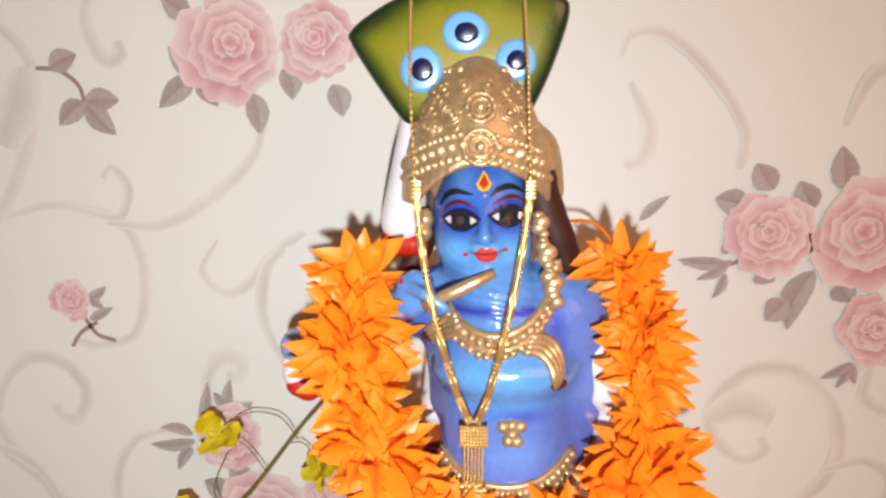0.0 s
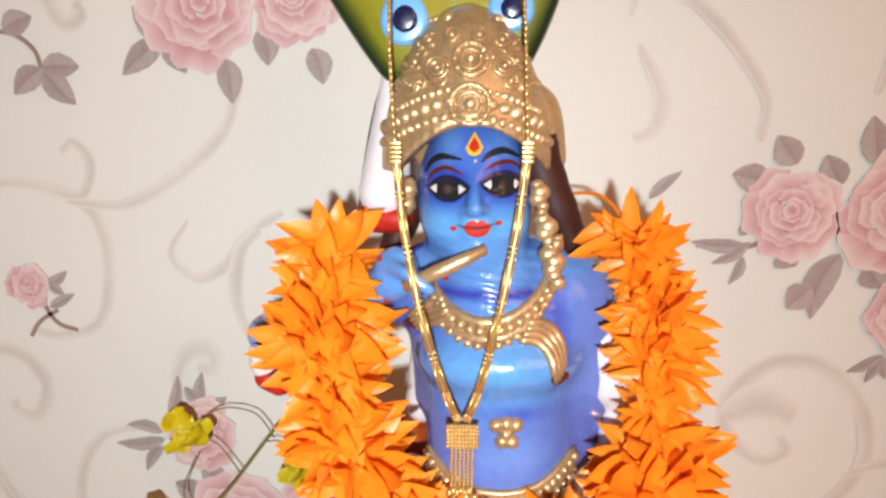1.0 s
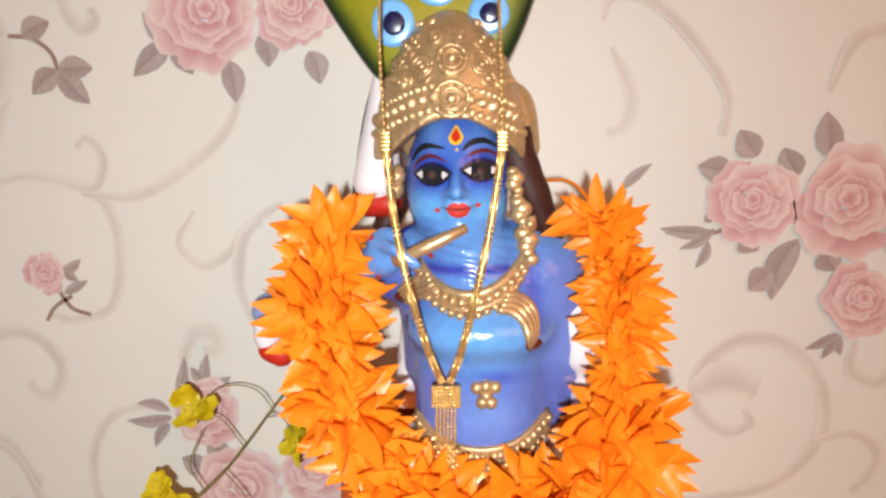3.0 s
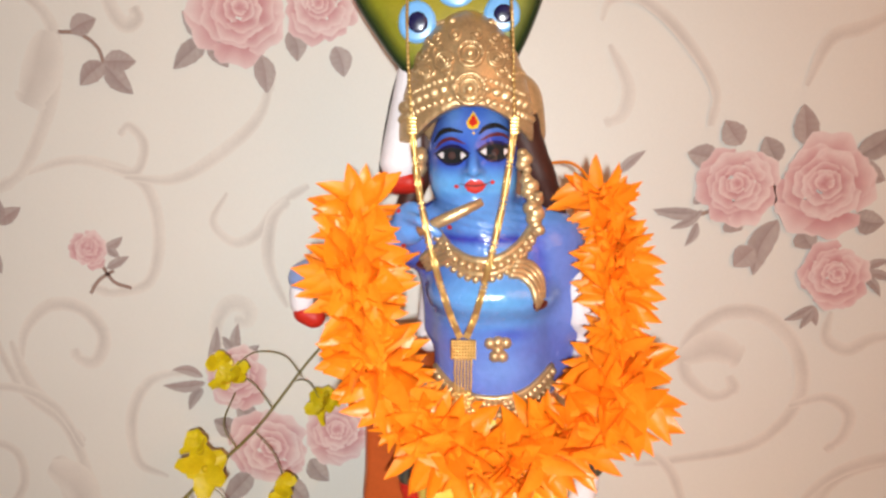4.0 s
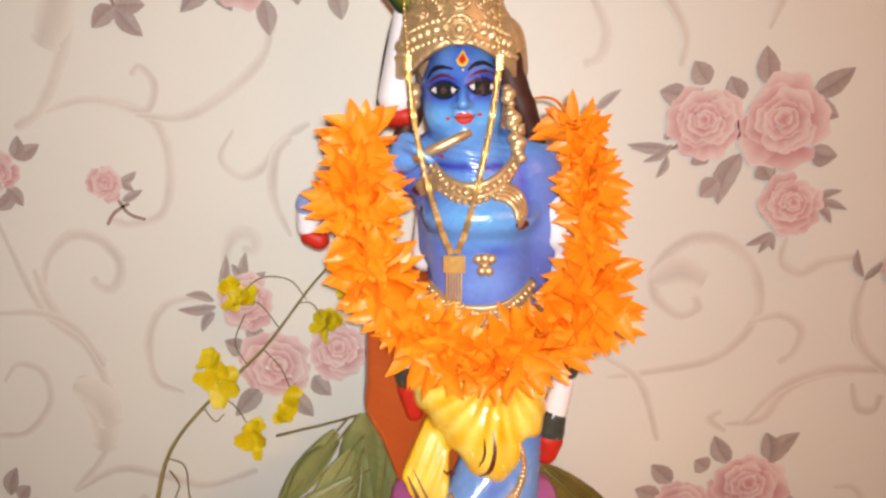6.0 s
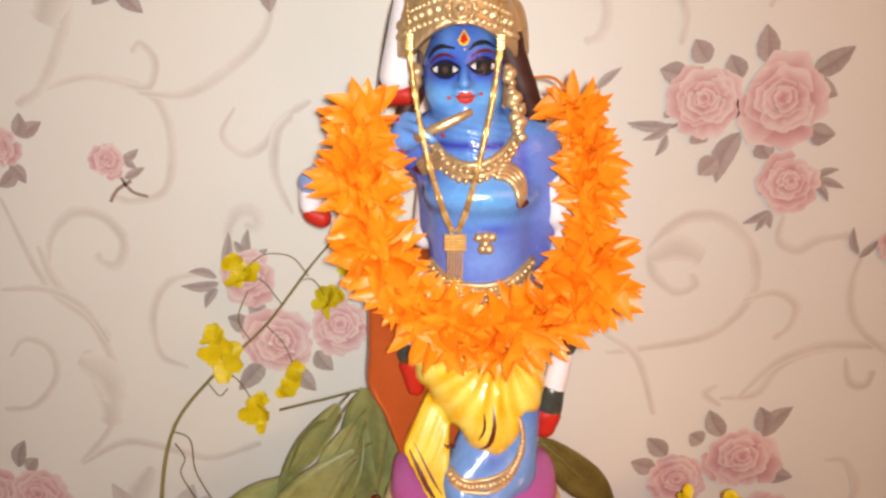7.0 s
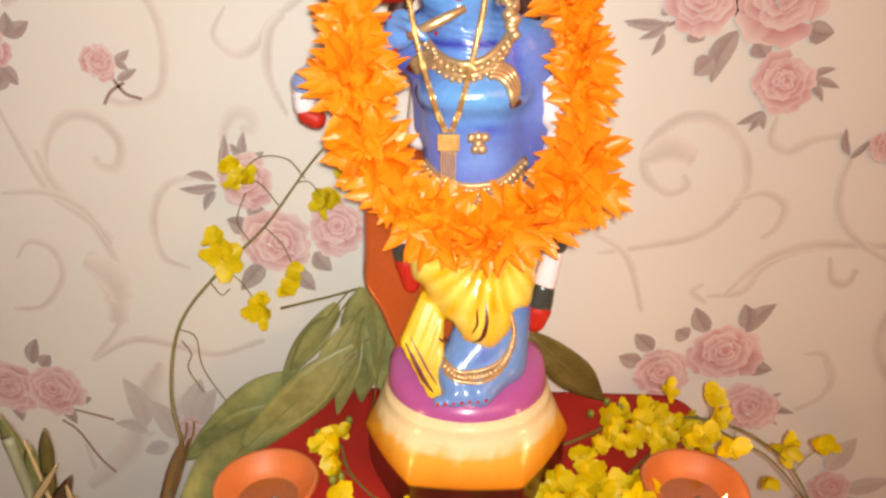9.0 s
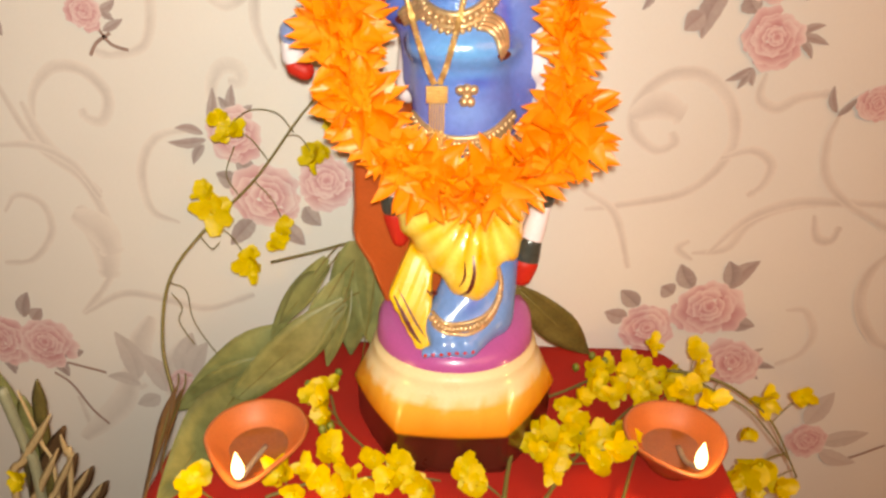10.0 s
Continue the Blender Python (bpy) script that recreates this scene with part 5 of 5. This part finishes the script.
def scroll(ctrl, width, ink=(0.53, 0.46, 0.42)):
    """A faint grey scroll that swells in its middle and fades to the paper on one side."""
    pts = curve_points([(x, 0, z) for x, z in ctrl], 12 * len(ctrl))
    n = len(pts)
    SCROLL_LIFT[0] += 0.00003
    verts, faces, cols = [], [], []
    for i, p in enumerate(pts):
        d = pts[min(i + 1, n - 1)] - pts[max(i - 1, 0)]
        d = d / (np.linalg.norm(d) + 1e-9)
        t = i / (n - 1)
        w = width * 1.35 * (0.35 + 0.65 * math.sin(math.pi * t) ** 0.7 + 0.25 * (t > 0.9))
        j = 0.35 + 0.30 * noise.noise(Vector((p[0] * 25, 1.7, p[2] * 25)))
        for s, f in ((-0.8, 0.98), (-0.25, 0.10), (0.15, 0.30), (0.8, 0.98)):
            verts.append((p[0] - d[2] * w * s, p[2] + d[0] * w * s, SCROLL_LIFT[0] + 0.000012 * i / n))
            cols.append(mixed(ink, PAPER_INK, min(1, f + j * (1 - f) + 0.12)))
    for i in range(n - 1):
        for s in range(3):
            faces.append((i * 4 + s, i * 4 + s + 1, i * 4 + s + 5, i * 4 + s + 4))
    return print_mesh("printed_scroll", verts, faces, cols)


def twig_print(ctrl, width=0.0035):
    pts = curve_points([(x, 0, z) for x, z in ctrl], 16)
    verts, faces, cols = [], [], []
    for i, p in enumerate(pts):
        d = pts[min(i + 1, 15)] - pts[max(i - 1, 0)]
        d = d / (np.linalg.norm(d) + 1e-9)
        for s in (-0.5, 0.5):
            verts.append((p[0] - d[2] * width * s, p[2] + d[0] * width * s, 0.0018))
            cols.append((0.34, 0.22, 0.18))
    faces = [(i * 2, i * 2 + 1, i * 2 + 3, i * 2 + 2) for i in range(15)]
    return print_mesh("printed_twig", verts, faces, cols)


def leaf_print(base, tip, width, fade=0.0):
    """A soft grey-mauve printed leaf with a paler half and a dark midrib."""
    b, t = np.array(base), np.array(tip)
    d = t - b
    L = np.linalg.norm(d)
    d = d / L
    s = np.array((-d[1], d[0]))
    lift = 0.0020 + 0.0006 * PRINT_RND.random()
    bend = PRINT_RND.uniform(-0.12, 0.12) * L
    dark, pale = mixed((0.27, 0.20, 0.19), (0.36, 0.24, 0.22), PRINT_RND.random()), (0.52, 0.44, 0.41)
    verts, faces, cols = [], [], []
    rows = 13
    for i in range(rows):
        u = i / (rows - 1)
        w = (max(width, L * 0.42) if width > 0.015 else max(width * 0.75, L * 0.27)) * (math.sin(math.pi * u ** 0.8) ** 0.85) * 0.5 * (1 + 0.04 * math.sin(i * 2.3))
        c = b + d * L * u + s * bend * math.sin(math.pi * u)
        vein = 0.10 * (i % 2)
        for k, f in ((-1, 0.55), (-0.5, 0.35 + vein), (-0.06, 0.25), (0, 0.0), (0.06, 0.55), (0.5, 0.75 - vein), (1, 0.60)):
            q = c + s * w * k
            verts.append((q[0], q[1], lift))
            cols.append(mixed(mixed(dark, pale, min(1, f + PRINT_RND.uniform(-0.10, 0.10))), PAPER_INK, fade))
    for i in range(rows - 1):
        for k in range(6):
            faces.append((i * 7 + k, i * 7 + k + 1, i * 7 + k + 8, i * 7 + k + 7))
    return print_mesh("printed_leaf", verts, faces, cols)


def rose_print(cx, cz, r):
    """A full-blown pink rose: rounds of scalloped petals, pale at the lip and deep at the root."""
    rnd = random.Random(int((cx * 7 + cz * 13) * 1000))
    verts, faces, cols = [], [], []
    lift = 0.0030
    turn = rnd.uniform(0, 6.28)
    ox, oz = 0.10 * r * rnd.uniform(-1, 1), 0.12 * r
    rounds = ((1.12, 7, 0.85), (0.92, 6, 0.72), (0.72, 6, 0.60), (0.52, 5, 0.46), (0.34, 4, 0.32), (0.20, 4, 0.36))
    deep, mid, lip = (0.56, 0.25, 0.26), (0.68, 0.41, 0.41), (0.80, 0.64, 0.61)
    for ring, (R, n, size) in enumerate(rounds):
        g = ring / (len(rounds) - 1)
        for k in range(n):
            a0 = turn + ring * 0.9 + 2 * math.pi * (k + rnd.uniform(-0.32, 0.32)) / n
            half = math.pi / n * rnd.uniform(1.15, 1.55)
            top = r * R * rnd.uniform(0.82, 1.10)
            root = max(0.0, r * (R - size * 0.62))
            tone = rnd.uniform(-0.22, 0.16)
            start = len(verts)
            lift += 0.000035
            cols_n, rows_n = 9, 5
            for j in range(rows_n):
                v = j / (rows_n - 1)
                for i in range(cols_n):
                    u = i / (cols_n - 1) * 2 - 1
                    a = a0 + half * u * (0.55 + 0.45 * v)
                    edge = top * (1 - 0.16 * abs(u) ** 3 - 0.05 * math.cos(u * 7 + k)) 
                    rad = root + (edge - root) * v
                    x, z = cx + ox * g + rad * math.cos(a), cz + oz * g * 0.6 + rad * math.sin(a) * 0.96
                    verts.append((x, z, lift))
                    f = v ** 1.2 + tone - 0.25 * abs(u) ** 2 * v + 0.05 * math.sin(u * 5 + k * 2)
                    c = mixed(deep, mid, min(max(f * 2, 0), 1)) if f < 0.5 else mixed(mid, lip, min(f * 2 - 1, 1))
                    if v == 1 and ring:
                        c = mixed(c, (0.78, 0.60, 0.57), 0.35)
                    cols.append(mixed(c, deep, 0.25 * g * (1 - v)))
            for j in range(rows_n - 1):
                for i in range(cols_n - 1):
                    q = start + j * cols_n + i
                    faces.append((q, q + 1, q + cols_n + 1, q + cols_n))
    start = len(verts)
    for k in range(14):
        a = 2 * math.pi * k / 14
        verts.append((cx + ox * 0.9 + 0.20 * r * math.cos(a), cz + oz * 0.55 + 0.20 * r * math.sin(a), 0.00395))
        cols.append(mixed(deep, mid, 0.4))
    faces.append(tuple(range(start, start + 14)))
    return print_mesh("printed_rose", verts, faces, cols)


scroll([(-0.436, 1.201), (-0.393, 1.214), (-0.357, 1.211), (-0.318, 1.192), (-0.307, 1.146), (-0.319, 1.100), (-0.354, 1.088), (-0.378, 1.093)], 0.006)
scroll([(-0.357, 1.210), (-0.326, 1.204), (-0.316, 1.229), (-0.329, 1.246), (-0.339, 1.238)], 0.005)
scroll([(-0.337, 1.199), (-0.287, 1.198), (-0.240, 1.224), (-0.206, 1.255), (-0.192, 1.293)], 0.006)
scroll([(-0.335, 1.404), (-0.343, 1.368), (-0.329, 1.338), (-0.314, 1.342), (-0.318, 1.352)], 0.007)
scroll([(-0.239, 1.185), (-0.254, 1.157), (-0.234, 1.138), (-0.211, 1.148), (-0.192, 1.173), (-0.162, 1.192)], 0.005)
scroll([(-0.186, 1.076), (-0.202, 1.117), (-0.198, 1.158), (-0.182, 1.178)], 0.006)
scroll([(-0.437, 1.378), (-0.400, 1.346), (-0.394, 1.308), (-0.406, 1.260), (-0.435, 1.206), (-0.464, 1.186)], 0.007)
scroll([(-0.456, 1.016), (-0.448, 1.049), (-0.422, 1.074), (-0.390, 1.072), (-0.369, 1.046), (-0.379, 1.019), (-0.396, 1.021), (-0.400, 1.031)], 0.007)
scroll([(-0.464, 1.038), (-0.452, 1.000), (-0.428, 0.967), (-0.398, 0.934)], 0.007)
scroll([(-0.249, 1.016), (-0.257, 1.054), (-0.243, 1.078), (-0.225, 1.076), (-0.225, 1.062), (-0.238, 1.062)], 0.008)
scroll([(-0.497, 1.090), (-0.461, 0.994), (-0.414, 0.949), (-0.395, 0.880), (-0.409, 0.827), (-0.451, 0.775)], 0.006)
scroll([(-0.513, 0.988), (-0.462, 0.989), (-0.423, 0.969), (-0.399, 0.929)], 0.005)
scroll([(-0.515, 0.909), (-0.496, 0.930), (-0.469, 0.920), (-0.466, 0.885), (-0.496, 0.849), (-0.532, 0.843)], 0.005)
scroll([(-0.451, 0.775), (-0.396, 0.805), (-0.342, 0.798), (-0.295, 0.788), (-0.237, 0.809)], 0.006)
scroll([(-0.313, 0.900), (-0.343, 0.916), (-0.346, 0.964), (-0.325, 1.000), (-0.283, 1.013)], 0.006)
scroll([(-0.485, 0.650), (-0.470, 0.595), (-0.425, 0.652), (-0.391, 0.672)], 0.006)
scroll([(0.145, 0.928), (0.184, 0.934), (0.255, 0.952), (0.292, 0.996), (0.288, 1.042), (0.257, 1.075), (0.219, 1.077), (0.191, 1.052), (0.188, 1.020), (0.213, 0.998), (0.232, 1.005), (0.228, 1.018)], 0.007)
scroll([(0.284, 0.990), (0.316, 0.999), (0.338, 0.985), (0.335, 0.962), (0.320, 0.947)], 0.006)
scroll([(0.139, 0.952), (0.179, 0.923), (0.202, 0.856)], 0.005)
scroll([(0.314, 1.081), (0.312, 1.056), (0.331, 1.045), (0.353, 1.056), (0.389, 1.062)], 0.006)
scroll([(0.271, 0.877), (0.309, 0.884), (0.328, 0.915), (0.359, 0.933), (0.412, 0.943)], 0.006)
scroll([(0.108, 1.316), (0.125, 1.281), (0.121, 1.256), (0.106, 1.248)], 0.006)
scroll([(0.277, 1.280), (0.294, 1.319), (0.322, 1.329), (0.360, 1.348)], 0.006)
scroll([(0.288, 0.876), (0.324, 0.919), (0.369, 0.940), (0.418, 0.942), (0.491, 0.940)], 0.006)
scroll([(0.397, 0.927), (0.406, 0.900), (0.422, 0.897), (0.428, 0.914)], 0.006)
scroll([(0.392, 0.806), (0.415, 0.805), (0.431, 0.775), (0.422, 0.746), (0.395, 0.729)], 0.005)
scroll([(0.398, 1.044), (0.392, 1.011), (0.399, 0.973), (0.430, 0.941), (0.488, 0.909)], 0.005)
scroll([(0.499, 0.889), (0.476, 0.859), (0.475, 0.815), (0.503, 0.769), (0.537, 0.754)], 0.007)
scroll([(0.273, 0.868), (0.255, 0.882), (0.266, 0.893)], 0.005)
scroll([(0.100, 1.336), (0.108, 1.353), (0.135, 1.353), (0.171, 1.322), (0.200, 1.278), (0.198, 1.246)], 0.005)
scroll([(-0.492, 0.580), (-0.431, 0.639), (-0.406, 0.693)], 0.016)
scroll([(-0.427, 0.918), (-0.407, 0.872), (-0.409, 0.827)], 0.016)
scroll([(-0.399, 1.332), (-0.407, 1.299), (-0.424, 1.265)], 0.018)
scroll([(-0.367, 0.774), (-0.390, 0.724), (-0.369, 0.672)], 0.014)
scroll([(-0.329, 0.742), (-0.359, 0.690), (-0.357, 0.655)], 0.014)
scroll([(0.184, 1.034), (0.211, 1.046), (0.238, 1.035)], 0.014)
scroll([(-0.436, 0.908), (-0.407, 0.890), (-0.398, 0.858)], 0.018)
leaf_print((-0.251, 1.323), (-0.283, 1.297), 0.02)
leaf_print((-0.251, 1.323), (-0.272, 1.348), 0.02)
leaf_print((-0.249, 1.321), (-0.232, 1.298), 0.02)
leaf_print((-0.201, 1.309), (-0.197, 1.275), 0.02)
leaf_print((-0.174, 1.330), (-0.168, 1.303), 0.02)
leaf_print((-0.134, 1.316), (-0.126, 1.289), 0.02)
leaf_print((-0.251, 1.373), (-0.276, 1.387), 0.02)
leaf_print((-0.348, 1.303), (-0.372, 1.283), 0.02)
leaf_print((-0.347, 1.303), (-0.322, 1.275), 0.02)
leaf_print((-0.348, 1.304), (-0.317, 1.304), 0.02)
leaf_print((-0.377, 1.331), (-0.352, 1.342), 0.02)
twig_print([(-0.389, 1.331), (-0.369, 1.329), (-0.353, 1.317), (-0.348, 1.302)])
leaf_print((-0.360, 1.133), (-0.342, 1.143), 0.012)
leaf_print((-0.360, 1.112), (-0.337, 1.124), 0.012)
leaf_print((-0.358, 1.134), (-0.346, 1.123), 0.012)
twig_print([(-0.365, 1.115), (-0.354, 1.099), (-0.337, 1.093)])
twig_print([(-0.353, 1.110), (-0.369, 1.100), (-0.378, 1.087)])
leaf_print((-0.269, 1.000), (-0.312, 0.996), 0.014)
leaf_print((-0.271, 1.006), (-0.302, 1.012), 0.014)
leaf_print((-0.272, 0.994), (-0.287, 0.971), 0.014)
leaf_print((-0.264, 1.019), (-0.255, 1.057), 0.014)
leaf_print((-0.236, 1.029), (-0.234, 1.060), 0.014)
leaf_print((-0.236, 1.029), (-0.214, 1.039), 0.014)
leaf_print((-0.236, 1.032), (-0.250, 1.047), 0.014)
leaf_print((-0.238, 0.952), (-0.263, 0.962), 0.022)
leaf_print((-0.226, 0.909), (-0.257, 0.874), 0.022)
leaf_print((-0.194, 0.903), (-0.170, 0.876), 0.022)
leaf_print((-0.168, 0.924), (-0.150, 0.901), 0.022)
leaf_print((-0.222, 0.962), (-0.240, 0.975), 0.022)
leaf_print((-0.469, 1.156), (-0.440, 1.170), 0.016)
leaf_print((-0.469, 1.156), (-0.462, 1.179), 0.016)
leaf_print((-0.480, 1.126), (-0.465, 1.106), 0.016)
leaf_print((-0.474, 1.120), (-0.496, 1.102), 0.016)
leaf_print((-0.517, 0.765), (-0.502, 0.782), 0.018)
leaf_print((-0.527, 0.769), (-0.514, 0.805), 0.018)
leaf_print((-0.565, 0.718), (-0.559, 0.683), 0.018)
leaf_print((-0.508, 0.711), (-0.489, 0.681), 0.018)
leaf_print((-0.492, 0.716), (-0.462, 0.721), 0.018)
twig_print([(-0.488, 0.703), (-0.460, 0.695), (-0.440, 0.689)])
leaf_print((0.206, 1.217), (0.179, 1.223), 0.022)
leaf_print((0.225, 1.230), (0.210, 1.251), 0.022)
leaf_print((0.281, 1.229), (0.276, 1.265), 0.022)
leaf_print((0.257, 1.214), (0.245, 1.237), 0.022)
leaf_print((0.323, 1.219), (0.360, 1.245), 0.022)
leaf_print((0.318, 1.209), (0.350, 1.199), 0.022)
leaf_print((0.327, 1.167), (0.353, 1.162), 0.022)
leaf_print((0.261, 1.164), (0.243, 1.113), 0.022)
leaf_print((0.242, 1.138), (0.225, 1.121), 0.022)
leaf_print((0.219, 1.167), (0.230, 1.154), 0.022)
leaf_print((0.282, 1.156), (0.294, 1.138), 0.022)
leaf_print((0.193, 1.169), (0.151, 1.172), 0.011)
leaf_print((0.195, 1.172), (0.167, 1.155), 0.011)
leaf_print((0.191, 1.161), (0.181, 1.139), 0.011)
leaf_print((0.187, 1.177), (0.194, 1.188), 0.011)
leaf_print((0.298, 1.086), (0.273, 1.072), 0.011)
leaf_print((0.298, 1.086), (0.287, 1.064), 0.011)
leaf_print((0.298, 1.086), (0.302, 1.067), 0.011)
leaf_print((0.337, 1.119), (0.362, 1.128), 0.011)
leaf_print((0.337, 1.117), (0.369, 1.109), 0.011)
leaf_print((0.337, 1.114), (0.355, 1.095), 0.011)
twig_print([(0.218, 1.183), (0.193, 1.168), (0.156, 1.169)])
leaf_print((0.279, 0.832), (0.261, 0.864), 0.022)
leaf_print((0.321, 0.833), (0.350, 0.870), 0.022)
leaf_print((0.321, 0.837), (0.315, 0.869), 0.022)
leaf_print((0.328, 0.795), (0.360, 0.784), 0.022)
leaf_print((0.220, 0.807), (0.197, 0.828), 0.022)
leaf_print((0.209, 0.791), (0.181, 0.798), 0.022)
leaf_print((0.258, 0.824), (0.243, 0.834), 0.022)
leaf_print((0.352, 0.740), (0.377, 0.753), 0.01)
leaf_print((0.353, 0.732), (0.396, 0.725), 0.01)
leaf_print((0.354, 0.727), (0.379, 0.707), 0.01)
leaf_print((0.393, 1.041), (0.384, 1.070), 0.01)
leaf_print((0.394, 1.038), (0.412, 1.059), 0.01)
leaf_print((0.119, 1.204), (0.143, 1.225), 0.012)
rose_print(-0.218, 1.347, 0.042)
rose_print(-0.145, 1.351, 0.031)
rose_print(-0.375, 1.130, 0.018)
rose_print(-0.238, 1.007, 0.030)
rose_print(-0.208, 0.933, 0.038)
rose_print(-0.140, 0.954, 0.032)
rose_print(-0.486, 1.143, 0.019)
rose_print(-0.564, 0.735, 0.035)
rose_print(-0.507, 0.732, 0.035)
rose_print(0.225, 1.194, 0.032)
rose_print(0.299, 1.194, 0.042)
rose_print(0.313, 1.114, 0.028)
rose_print(0.231, 0.776, 0.033)
rose_print(0.300, 0.806, 0.039)
rose_print(0.341, 0.731, 0.034)
rose_print(0.431, 1.051, 0.020)
rose_print(0.460, 0.615, 0.026)
rose_print(-0.344, 0.676, 0.020)
for base, tip, wide in (((-0.365, 0.662), (-0.394, 0.722), 0.032), ((-0.345, 0.692), (-0.320, 0.754), 0.030), ((-0.330, 0.684), (-0.302, 0.740), 0.018), ((-0.400, 0.680), (-0.418, 0.752), 0.024), ((-0.398, 0.672), (-0.440, 0.684), 0.018), ((-0.375, 0.655), (-0.408, 0.640), 0.022),
                        ((0.452, 0.640), (0.476, 0.692), 0.030), ((0.476, 0.612), (0.534, 0.630), 0.026), ((0.478, 0.600), (0.530, 0.580), 0.018), ((0.440, 0.600), (0.412, 0.578), 0.020)):
    leaf_print(base, tip, wide, 0.5)
twig_print([(-0.5074, 0.687), (-0.489, 0.670), (-0.470, 0.630), (-0.452, 0.606)])
twig_print([(0.476, 0.600), (0.510, 0.585), (0.560, 0.610)])
